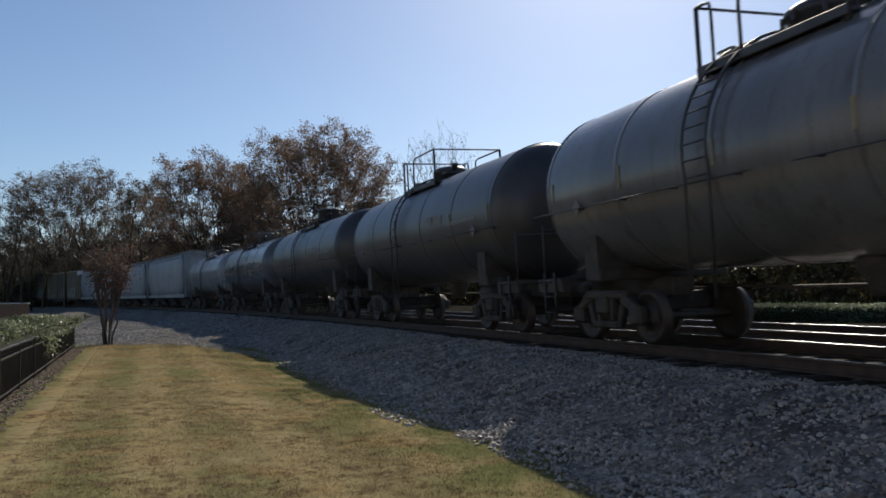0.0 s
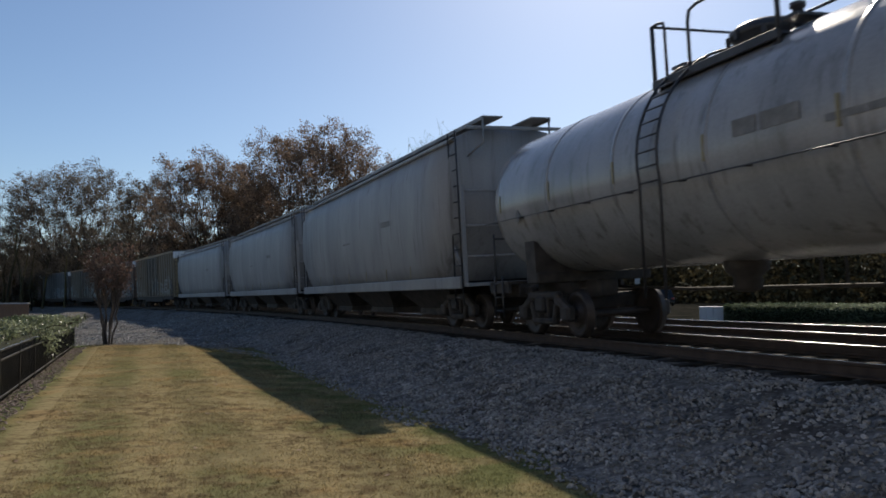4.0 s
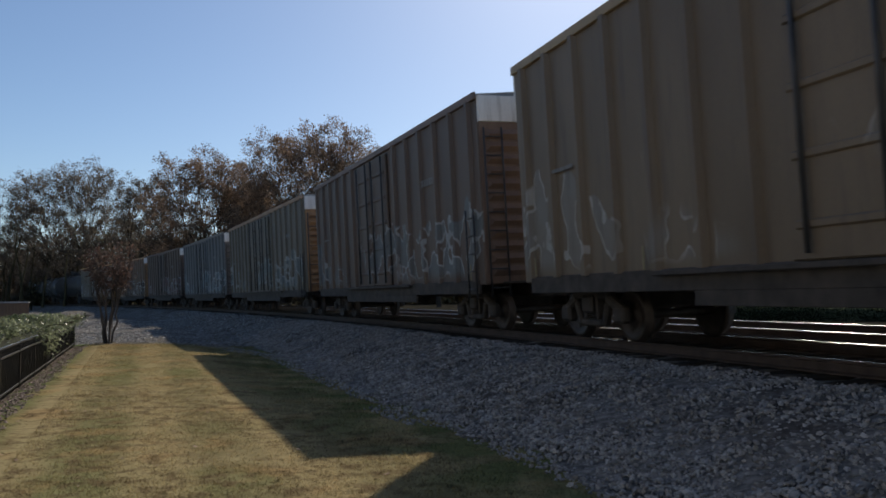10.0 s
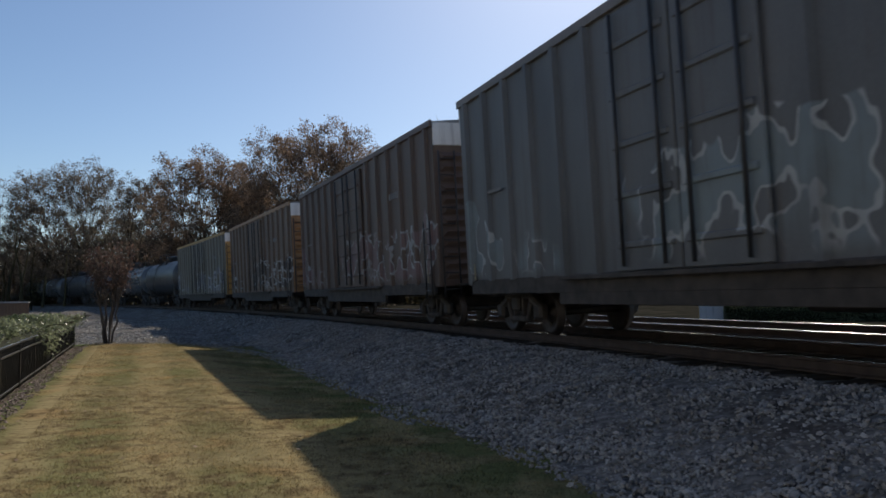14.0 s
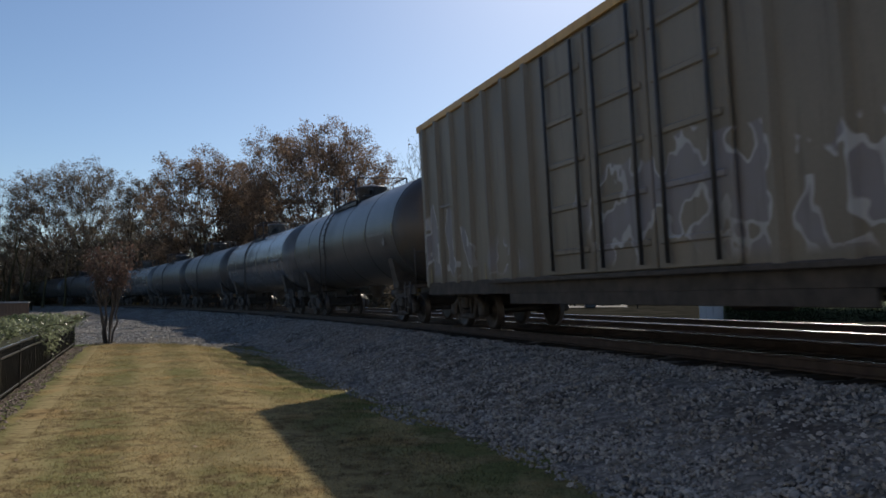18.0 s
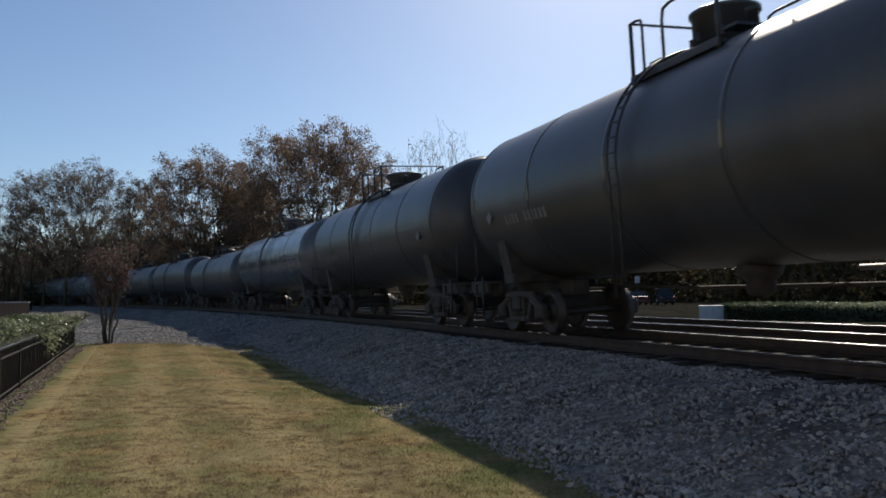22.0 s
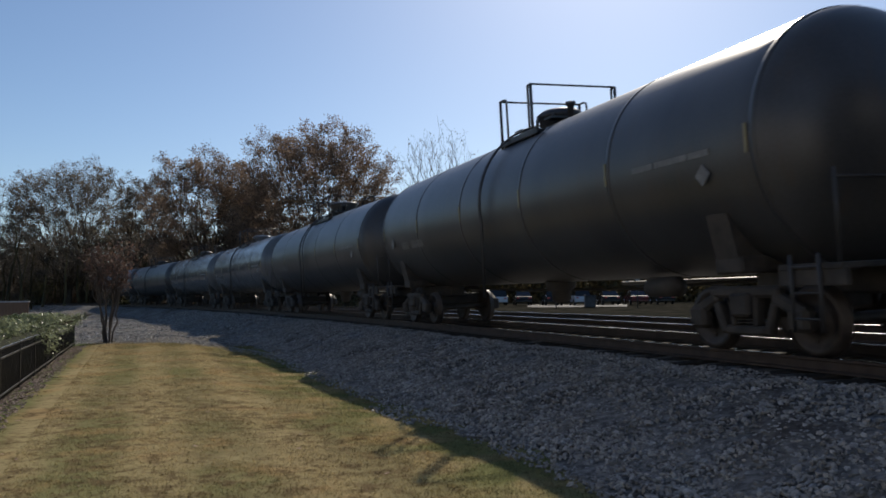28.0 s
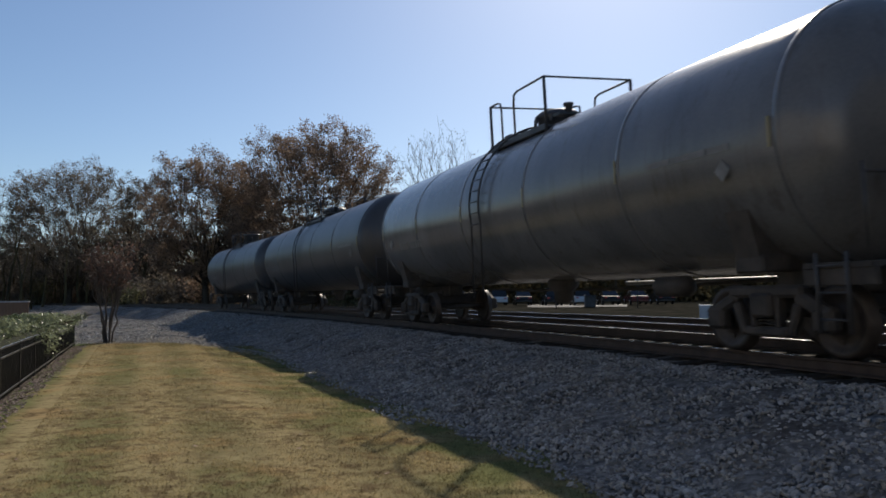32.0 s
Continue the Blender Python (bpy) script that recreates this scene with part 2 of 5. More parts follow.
def leaf(name, dark, light, rough=0.6, glow=0.35, vary="island", extra=None):
    m = material(name, dark, light, scale=0.35, rough=rough, bump=0, fine=3, spread=0.16, pieces=vary, extra=extra)
    t = m.node_tree
    bsdf, out = t.nodes["Principled BSDF"], t.nodes["Material Output"]
    tr = t.nodes.new("ShaderNodeBsdfTranslucent")
    mx = t.nodes.new("ShaderNodeMixShader")
    mx.inputs[0].default_value = glow
    t.links.new(bsdf.inputs["Base Color"].links[0].from_socket, tr.inputs[0])
    t.links.new(bsdf.outputs[0], mx.inputs[1])
    t.links.new(tr.outputs[0], mx.inputs[2])
    t.links.new(mx.outputs[0], out.inputs[0])
    return m


M_GRASS = leaf("dry grass blades", (0.23, 0.19, 0.095), (0.42, 0.335, 0.17), 0.8, 0.65, "island", ground_cover)
M_TUFT = leaf("dead grass tufts", (0.12, 0.088, 0.045), (0.25, 0.19, 0.09), 0.85, 0.4, "soft")
M_OAKLEAF = leaf("russet oak leaves", (0.095, 0.07, 0.052), (0.30, 0.208, 0.142), 0.6, 0.55)
M_BROWNLEAF = leaf("dull brown oak leaves", (0.068, 0.06, 0.048), (0.205, 0.165, 0.122), 0.65, 0.5)
M_GREENLEAF = leaf("late green leaves", (0.045, 0.05, 0.025), (0.14, 0.13, 0.06), 0.6, 0.45)
M_GOLDLEAF = leaf("yellow green leaves", (0.10, 0.09, 0.03), (0.27, 0.21, 0.075), 0.6, 0.55)
M_REDLEAF = leaf("red brown myrtle leaves", (0.075, 0.047, 0.036), (0.21, 0.125, 0.09), 0.6, 0.35)
M_HEDGE = leaf("glossy hedge leaves", (0.05, 0.07, 0.032), (0.29, 0.32, 0.2), 0.3, 0.55)
M_WOODS = leaf("far woodland leaves", (0.045, 0.04, 0.024), (0.15, 0.12, 0.06), 0.8, 0.25)
# shade deep in the hedge is put into this near-black colour
M_HEDGECORE = material("hedge core coloured as shade", (0.008, 0.012, 0.005), (0.03, 0.035, 0.015), scale=6, rough=0.9, bump=0.6)
M_CHIP = material("shredded bark mulch", (0.10, 0.07, 0.056), (0.36, 0.28, 0.225), scale=9, rough=0.9, bump=0.2, pieces="island")
M_LITTER = leaf("fallen leaf", (0.16, 0.09, 0.05), (0.40, 0.28, 0.18), 0.7, 0.1)
M_ASPHALT = material("sunlit parking asphalt", (0.05, 0.05, 0.052), (0.09, 0.09, 0.09), scale=2, rough=0.8, bump=0.3)
# finish of the added out-of-view walls, pale so they throw sunlight back
M_STUCCO = material("pale stucco", (0.66, 0.64, 0.60), (0.78, 0.76, 0.72), scale=0.8, rough=0.9, bump=0.2, streak=3)
M_CONCRETE = material("pale concrete", (0.36, 0.35, 0.34), (0.55, 0.54, 0.52), scale=3, rough=0.85, bump=0.2)
M_WOOD = material("weathered brown boards", (0.12, 0.075, 0.05), (0.26, 0.17, 0.12), scale=3, rough=0.8, bump=0.3, streak=5)
M_TYRE = material("tyre rubber", (0.012, 0.012, 0.012), (0.03, 0.03, 0.03), scale=8, rough=0.85)
M_GLASS = material("tinted car glass", (0.01, 0.012, 0.014), (0.02, 0.022, 0.025), scale=2, rough=0.08, bump=0)
M_CARS = [material("car paint " + n, c, d, scale=1, rough=0.25, metal=0.0, bump=0) for n, c, d in
          (("silver", (0.45, 0.46, 0.47), (0.55, 0.56, 0.57)), ("black", (0.01, 0.01, 0.012), (0.02, 0.02, 0.022)),
           ("white", (0.72, 0.72, 0.71), (0.8, 0.8, 0.79)), ("red", (0.09, 0.02, 0.02), (0.13, 0.03, 0.03)))]
M_LAMP = material("lamp lens", (0.4, 0.05, 0.04), (0.6, 0.1, 0.08), scale=5, rough=0.15, bump=0)


# ---- mesh tools ----
class Geo:
    """Collects simple solids into one mesh."""

    def __init__(self):
        self.v, self.f, self.flat = [], [], []

    def add(self, verts, faces, m=None, flat=False):
        k = len(self.v)
        self.v += [tuple(m @ Vector(p)) for p in verts] if m is not None else [tuple(p) for p in verts]
        self.f += [tuple(i + k for i in f) for f in faces]
        self.flat += [flat] * len(faces)
        return self

    def box(self, c, s, bevel=0.0, m=None):
        """A block with chamfered edges, centre c, sizes s."""
        h = [a / 2 for a in s]
        if bevel <= 0:
            vs = [(c[0] + i * h[0], c[1] + j * h[1], c[2] + k * h[2]) for i in (-1, 1) for j in (-1, 1) for k in (-1, 1)]
            return self.add(vs, [(0, 1, 3, 2), (4, 6, 7, 5), (0, 4, 5, 1), (2, 3, 7, 6), (0, 2, 6, 4), (1, 5, 7, 3)], m, True)
        b, vs, at = min(bevel, *(0.45 * a for a in s)), [], {}
        for i in (-1, 1):
            for j in (-1, 1):
                for k in (-1, 1):
                    for ax in range(3):
                        p = [h[0] - b, h[1] - b, h[2] - b]
                        p[ax] += b
                        at[i, j, k, ax] = len(vs)
                        vs.append((c[0] + i * p[0], c[1] + j * p[1], c[2] + k * p[2]))
        fs, q = [], ((-1, -1), (1, -1), (1, 1), (-1, 1))
        for s1 in (-1, 1):
            fs += [[at[s1, a, d, 0] for a, d in q], [at[a, s1, d, 1] for a, d in q], [at[a, d, s1, 2] for a, d in q]]
            for s2 in (-1, 1):
                fs += [[at[s1, s2, -1, 0], at[s1, s2, -1, 1], at[s1, s2, 1, 1], at[s1, s2, 1, 0]],
                       [at[s1, -1, s2, 0], at[s1, -1, s2, 2], at[s1, 1, s2, 2], at[s1, 1, s2, 0]],
                       [at[-1, s1, s2, 1], at[-1, s1, s2, 2], at[1, s1, s2, 2], at[1, s1, s2, 1]]]
                fs += [[at[s1, s2, s3, a] for a in range(3)] for s3 in (-1, 1)]
        return self.add(vs, fs, m, True)

    def tube(self, pts, radius, n=6, caps=True):
        """A round bar along points; radius: one, or one a point."""
        pts = [Vector(p) for p in pts]
        rs = radius if isinstance(radius, (list, tuple)) else [radius] * len(pts)
        vs, fs, up = [], [], None
        for i, p in enumerate(pts):
            d = (pts[min(i + 1, len(pts) - 1)] - pts[max(i - 1, 0)]).normalized()
            if up is None:
                up = d.orthogonal().normalized()
            up = (up - d * up.dot(d)).normalized() if (up - d * up.dot(d)).length > 1e-5 else d.orthogonal().normalized()
            w = d.cross(up)
            vs += [p + (up * math.cos(2 * math.pi * k / n) + w * math.sin(2 * math.pi * k / n)) * rs[i] for k in range(n)]
        for i in range(len(pts) - 1):
            fs += [(i * n + k, i * n + (k + 1) % n, (i + 1) * n + (k + 1) % n, (i + 1) * n + k) for k in range(n)]
        self.add(vs, fs)
        if caps:
            k = len(self.v) - len(vs)
            self.f += [tuple(range(k, k + n)), tuple(range(len(self.v) - n, len(self.v)))]
            self.flat += [True, True]
        return self

    def lathe(self, rings, n=24, axis="x", at=(0, 0, 0)):
        """Turned solid: rings of (along, radius) about an axis."""
        vs, fs = [], []
        for a, r in rings:
            for k in range(n):
                c, s = r * math.cos(2 * math.pi * k / n), r * math.sin(2 * math.pi * k / n)
                p = {"x": (a, c, s), "y": (c, a, s), "z": (c, s, a)}[axis]
                vs.append((p[0] + at[0], p[1] + at[1], p[2] + at[2]))
        for i in range(len(rings) - 1):
            fs += [(i * n + k, i * n + (k + 1) % n, (i + 1) * n + (k + 1) % n, (i + 1) * n + k) for k in range(n)]
        fs += [tuple(range(n)), tuple(range(len(vs) - n, len(vs)))]
        return self.add(vs, fs)

    def mesh(self, name, mat, tidy=True):
        me = bpy.data.meshes.new(name)
        me.from_pydata(self.v, [], self.f)
        if tidy:
            bm = bmesh.new()
            bm.from_mesh(me)
            bmesh.ops.recalc_face_normals(bm, faces=bm.faces)
            bm.to_mesh(me)
            bm.free()
        me.polygons.foreach_set("use_smooth", [not a for a in self.flat])
        me.materials.append(mat)
        return me


def part(name, geo, mat, parent, label="", at=None):
    """One mesh object under a thing or a part; geo: a Geo, or a mesh to share."""
    ob = new(name, geo.mesh(name, mat) if isinstance(geo, Geo) else geo)
    ob.parent = parent
    if at is not None:
        ob.matrix_basis = at
    return tagged(ob, label)


def thing(name, geo, mat, label, category, group="", kind="", at=None):
    ob = new(name, geo.mesh(name, mat) if isinstance(geo, Geo) else geo)
    if at is not None:
        ob.matrix_basis = at
    return tagged(ob, label, category, group, kind)


def limb(g, a, b, r0, r1, rnd, wander=0.12, n=5, sides=6):
    """A crooked tapering branch from a to b; returns its points."""
    a, b = Vector(a), Vector(b)
    L, pts = (b - a).length, []
    for k in range(n + 1):
        t = k / n
        p = a.lerp(b, t)
        p.z += L * 0.10 * math.sin(math.pi * t)
        if 0 < k < n:
            p += Vector((rnd.gauss(0, 1), rnd.gauss(0, 1), rnd.gauss(0, 0.6))) * L * wander * 0.35
        pts.append(p)
    g.tube(pts, [r0 + (r1 - r0) * (k / n) ** 0.8 for k in range(n + 1)], sides, False)
    return pts


MESHES = {}


def kept(key, make):
    """A mesh made once and shared by alike parts."""
    if key not in MESHES:
        MESHES[key] = make()
    return MESHES[key]


# ---- ground ----
def build_ground():
    """One sheet, fine near the camera, reaching the horizon."""
    xs = [0.0]
    while xs[-1] < 2200:
        xs.append(xs[-1] + max(0.35, xs[-1] * 0.045))
    xs = [-a for a in reversed(xs[1:])] + xs
    ys = [a + 14 for a in xs]
    vs = [(x, y, ground_z(x, y)) for y in ys for x in xs]
    n = len(xs)
    fs = [(j * n + i, j * n + i + 1, (j + 1) * n + i + 1, (j + 1) * n + i) for j in range(len(ys) - 1) for i in range(n - 1)]
    g = Geo()
    g.add(vs, fs)
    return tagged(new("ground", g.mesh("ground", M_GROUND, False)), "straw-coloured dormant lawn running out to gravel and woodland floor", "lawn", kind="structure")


def ribbon(profile, u0, u1, step, wob=0.0):
    """Sweeps a cross-section of (lat, z) along the railway."""
    us = []
    u = u0
    while u < u1:
        us.append(u)
        u += step if -6 < u < 50 else (4 if u > -60 else 12) * step
    us.append(u1)
    vs, m = [], len(profile)
    for u in us:
        for k, (lat, z) in enumerate(profile):
            p = beside(u, lat, z)
            if wob:
                p.z -= swale(u, lat)
                f = wob * (1 if 0 < k < m - 1 else 0.0)
                p.z += f * noise.noise((p.x * 1.7, p.y * 1.7, 1)) + f * 0.7 * noise.noise((p.x * 5, p.y * 5, 5))
                if k == 0:
                    q = beside(u, lat + 0.5 * noise.noise((u * 0.35, 2, 2)) - (0.9 * smooth(24, 32, u)), z)
                    q.z -= swale(u, lat)
                    p = q
            vs.append(p)
    fs = [(i * m + k, i * m + k + 1, (i + 1) * m + k + 1, (i + 1) * m + k) for i in range(len(us) - 1) for k in range(m - 1)]
    return vs, fs


TRACK2 = 4.25          # spacing of the two tracks
RAIL2_Z = RAIL_Z + 0.055


def bed_z(lat):
    """The top of the ballast across both tracks."""
    if lat < -1.75:
        return 0.62 - 0.68 * smooth(-1.6, -5.0, lat) if lat > -5 else -0.05
    if lat < TRACK2 + 1.8:
        return 0.62 + (lat + 1.75) * 0.012
    return 0.69 - 0.25 * smooth(TRACK2 + 1.8, TRACK2 + 4.6, lat)


def build_ballast():
    lats = [-4.95, -4.6, -4.2, -3.8, -3.4, -3.0, -2.6, -2.2, -1.8, -1.2, -0.6, 0, 0.6, 1.2, 2.1, 3, 3.6, 4.2, 4.8, 5.4, 6.1, 6.8, 7.6, 8.8]
    vs, fs = ribbon([(a, bed_z(a)) for a in lats], -470, 500, 0.5, 0.07)
    g = Geo()
    g.add(vs, fs)
    bed = tagged(new("ballast_bed", g.mesh("ballast_bed", M_BALLAST, False)), "grey crushed stone bed under the railway tracks", "ballast", kind="structure")
    rnd = random.Random(5)

    def rock(r):
        base = [(1, 0, 0), (-1, 0, 0), (0, 1, 0), (0, -1, 0), (0, 0, 1), (0, 0, -1), (.6, .6, .5), (-.6, .6, .5), (.6, -.6, .5), (-.6, -.6, .5)]
        vs = [Vector(b) * r * rnd.uniform(0.65, 1.15) for b in base]
        vs = [Vector((v.x, v.y * 0.85, v.z * 0.7)) for v in vs]
        fs = [(0, 6, 8), (1, 9, 7), (2, 7, 6), (3, 8, 9), (4, 8, 6), (4, 6, 7), (4, 7, 9), (4, 9, 8), (0, 2, 6), (2, 1, 7), (1, 3, 9), (3, 0, 8),
              (0, 5, 2), (2, 5, 1), (1, 5, 3), (3, 5, 0)]
        return vs, fs
    rocks = [rock(1.0) for _ in range(14)]

    def spot(u0, u1):
        u, lat = u0 + (u1 - u0) * rnd.random() ** 1.5, rnd.uniform(-5.15, -1.2)
        if lat < -4.6 and rnd.random() < 0.55 or lat < -4.74 - 0.46 * smooth(9.6, 10.3, u) * smooth(12.4, 11.7, u) - 0.12 * smooth(12, 14, u) - 0.3 * smooth(24, 28, u):
            lat += 1.0
        p = beside(u, lat - (0.9 * smooth(24, 32, u) if lat < -4.4 else 0), 0)
        p.z = max(bed_z(lat) - swale(u, lat) + 0.05 * noise.noise((p.x * 1.7, p.y * 1.7, 1)), ground_z(p.x, p.y)) + 0.008
        return p
    g = Geo()
    for k in range(48000):
        vs, fs = rocks[rnd.randrange(14)]
        m = Matrix.LocRotScale(spot(-1, 34), Euler((rnd.uniform(-.7, .7), rnd.uniform(-.7, .7), rnd.uniform(0, 6.3))), Vector((1, 1, 1)) * (rnd.uniform(0.02, 0.045) if k < 14000 else rnd.uniform(0.016, 0.03)))
        g.add(vs, fs, m, True)
    # stones scattered where the lawn runs out
    for _ in range(21000):
        x, y = rnd.uniform(-26, -5), 28.3 + 34 * rnd.random() ** 1.35
        if lateral(x, y) > -1.6 or lateral(x, y) < -11 or rnd.random() > smooth(27.5, 31, y):
            continue
        vs, fs = rocks[rnd.randrange(14)]
        m = Matrix.LocRotScale((x, y, max(ground_z(x, y), bed_z(lateral(x, y)) - swale(y, lateral(x, y))) + 0.012), Euler((rnd.uniform(-.7, .7), rnd.uniform(-.7, .7), rnd.uniform(0, 6.3))), Vector((1, 1, 1)) * rnd.uniform(0.018, 0.045) * (1 + (y - 28) * 0.015))
        g.add(vs, fs, m, True)
    gravel = new("ballast_stones", g.mesh("ballast_stones", M_STONE, False))
    tagged(gravel, "countless loose grey ballast stones on the track shoulder", "gravel", kind="stuff")
    shapes = []
    for vs, fs in rocks[:6]:
        one = Geo()
        one.add(vs, fs, None, True)
        shapes.append(one.mesh("stone", M_STONE_ONE, False))
    for _ in range(240):
        m = Matrix.LocRotScale(spot(2, 11), Euler((rnd.uniform(-.7, .7), rnd.uniform(-.7, .7), rnd.uniform(0, 6.3))), Vector((1, 1, 1)) * rnd.uniform(0.035, 0.055))
        part("stone", shapes[rnd.randrange(6)], None, bed, at=m)


def build_track(lat0, z0, name, label):
    """Two rails with polished heads on timber sleepers."""
    root = tagged(new(name), label, "railway track", kind="structure")
    for side in (-1, 1):
        c = lat0 + side * 0.7525
        zt = z0 + side * 0.7525 * math.sin(CANT)
        prof = [(c - 0.07, zt - 0.17), (c - 0.07, zt - 0.155), (c - 0.012, zt - 0.135), (c - 0.012, zt - 0.045), (c - 0.036, zt - 0.035), (c - 0.036, zt - 0.006),
                (c + 0.036, zt - 0.006), (c + 0.036, zt - 0.035), (c + 0.012, zt - 0.045), (c + 0.012, zt - 0.135), (c + 0.07, zt - 0.155), (c + 0.07, zt - 0.17)]
        g = Geo()
        vs, fs = ribbon(prof, -470, 500, 2.0)
        g.add(vs, fs, None, True)
        rail = part("rail", g, M_RAIL, root, "rusty steel rail")
        g = Geo()
        vs, fs = ribbon([(c - 0.014, zt - 0.005), (c - 0.010, zt), (c + 0.010, zt), (c + 0.014, zt - 0.005)], -470, 500, 2.0)
        g.add(vs, fs)
        part("rail_head", g.mesh("rail_head", M_RAILTOP, False), None, rail, "polished running surface shining in the sun")
    one = Geo().box((0, 0, 0), (0.23, 2.6, 0.18), 0.015).mesh("sleeper", M_SLEEPER)
    rest = Geo()
    u = -8.0
    while u < 240:
        x, y, psi = track(u)
        p = beside(u, lat0, z0 - 0.27)
        m = Matrix.Translation(p) @ Matrix.Rotation(psi + math.pi / 2, 4, "Z") @ Matrix.Rotation(-CANT, 4, "X")
        if u < 52:
            part("sleeper", one, None, root, at=m)
        else:
            rest.box((0, 0, 0), (0.23, 2.6, 0.18), 0, m)
        u += 0.55 if u < 120 else 0.9
    tagged(part("sleeper_row", rest, M_SLEEPER, root), "timber sleepers running on up the line", kind="stuff")


def build_grass():
    rnd, g = random.Random(11), Geo()
    vs, fs = [], []
    for _ in range(150000):
        y = 5.2 + 23.3 * rnd.random() ** 1.8
        x0, x1 = -2.05 - 0.386 * y + 0.85, 3.9 - 0.36 * y
        x = rnd.uniform(max(x0, -0.62 * y), x1)
        if noise.noise((x * 1.2, y * 1.2, 9)) < -0.25 and rnd.random() < 0.6:
            continue
        z, a, h = ground_z(x, y), rnd.uniform(0, 6.28), rnd.uniform(0.006, 0.017) * (1 + 0.02 * y)
        w, lean = 0.002 + 0.00028 * y, rnd.uniform(0.5, 2.0) * h
        dx, dy = math.cos(a), math.sin(a)
        k = len(vs)
        vs += [(x - dy * w, y + dx * w, z), (x + dy * w, y - dx * w, z), (x + dx * lean, y + dy * lean, z + h)]
        fs.append((k, k + 1, k + 2))
    # ragged longer grass where the lawn ends and along the stones
    for _ in range(2600):
        if rnd.random() < 0.5:
            y = rnd.gauss(28.3, 0.8)
            x = rnd.uniform(-12.6, 3.6 - 0.36 * y)
        else:
            p = beside(rnd.uniform(3, 32), rnd.gauss(-5.45, 0.25), 0)
            x, y = p.x, p.y
        for b in range(5):
            a, h = rnd.uniform(0, 6.28), rnd.uniform(0.015, 0.04)
            px, py, w = x + rnd.gauss(0, .07), y + rnd.gauss(0, .07), 0.004 + 0.0003 * y
            dx, dy, z, k = math.cos(a), math.sin(a), ground_z(x, y), len(vs)
            vs += [(px - dy * w, py + dx * w, z), (px + dy * w, py - dx * w, z), (px + dx * h * 0.7, py + dy * h * 0.7, z + h)]
            fs.append((k, k + 1, k + 2))
    g.add(vs, fs)
    tagged(new("grass", g.mesh("grass", M_GRASS, False)), "short mown dry grass blades, straw and faded green", "grass", kind="stuff")
    vs, fs = [], []
    for _ in range(2300):
        y = 5.3 + 15 * rnd.random() ** 1.7
        x = rnd.uniform(max(-2.0 - 0.386 * y, -0.6 * y), 3.7 - 0.36 * y)
        if noise.noise((x * 0.55, y * 0.7, 21)) + 0.7 * noise.noise((x * 1.9, y * 2.3, 4)) < 0.12:
            continue
        big = rnd.uniform(0.6, 1.5)
        for b in range(int(14 * big)):
            a, h = rnd.uniform(0, 6.28), rnd.uniform(0.012, 0.032) * big
            px, py, w = x + rnd.gauss(0, .06) * big, y + rnd.gauss(0, .04) * big, 0.0035 + 0.0003 * y
            dx, dy, z, k = math.cos(a), math.sin(a), ground_z(x, y), len(vs)
            vs += [(px - dy * w, py + dx * w, z), (px + dy * w, py - dx * w, z), (px + dx * h, py + dy * h, z + h * 0.45)]
            fs.append((k, k + 1, k + 2))
    g = Geo()
    g.add(vs, fs)
    tagged(new("grass_tufts", g.mesh("grass_tufts", M_TUFT, False)), "scattered dark dead tufts in the lawn", "grass", kind="stuff")
    # fallen leaves lying about
    shape = Geo()
    shape.add([(0, -.5, 0.02), (.28, -.15, .10), (.33, .2, .03), (0, .5, .08), (-.3, .22, .05), (-.27, -.18, .0), (0, 0, .05)],
              [(0, 1, 6), (1, 2, 6), (2, 3, 6), (3, 4, 6), (4, 5, 6), (5, 0, 6)], None, True)
    me = shape.mesh("fallen_leaf", M_LITTER, False)
    for _ in range(70):
        y = 5.8 + 20 * rnd.random() ** 1.6
        x = rnd.uniform(-2.05 - 0.386 * y, 2.6 - 0.36 * y)
        if x < -0.6 * y:
            continue
        s = rnd.uniform(0.035, 0.075)
        ob = new("fallen_leaf", me)
        ob.matrix_basis = Matrix.LocRotScale((x, y, ground_z(x, y) + 0.012), Euler((rnd.uniform(-.3, .3), rnd.uniform(-.3, .3), rnd.uniform(0, 6.3))), (s, s, s))
        tagged(ob, "dry curled brown leaf lying on the lawn", "leaf", "fallen leaves")


def build_bounce_walls():
    """Unseen pale walls behind the lawn and the camera, added to bounce sunlight onto the train."""
    def run(name, a, b, h):
        d = Vector((b[0] - a[0], b[1] - a[1], 0))
        g = Geo().box((d.length / 2, 0, h / 2 - 0.1), (d.length, 0.3, h), 0.02).box((d.length / 2, 0, h), (d.length + 0.3, 0.5, 0.2), 0.03)
        ob = new(name, g.mesh(name, M_STUCCO))
        ob.matrix_basis = Matrix.Translation((a[0], a[1], 0)) @ Matrix.Rotation(math.atan2(d.y, d.x), 4, "Z")
        tagged(ob, "unseen pale stucco wall added to bounce sunlight onto the train", "wall", kind="structure")
    p, q, r = beside(26, -19.5, 0), beside(-16, -19.5, 0), beside(-16, -5.6, 0)
    run("wall_west", q, p, 9.0)
    run("wall_south", r, q, 9.0)


build_ground()
build_bounce_walls()
build_ballast()
build_track(0.0, RAIL_Z, "near_track", "curved railway track of polished rails on timber sleepers")
build_track(TRACK2, RAIL2_Z, "far_track", "second empty railway track beside the train")
build_grass()


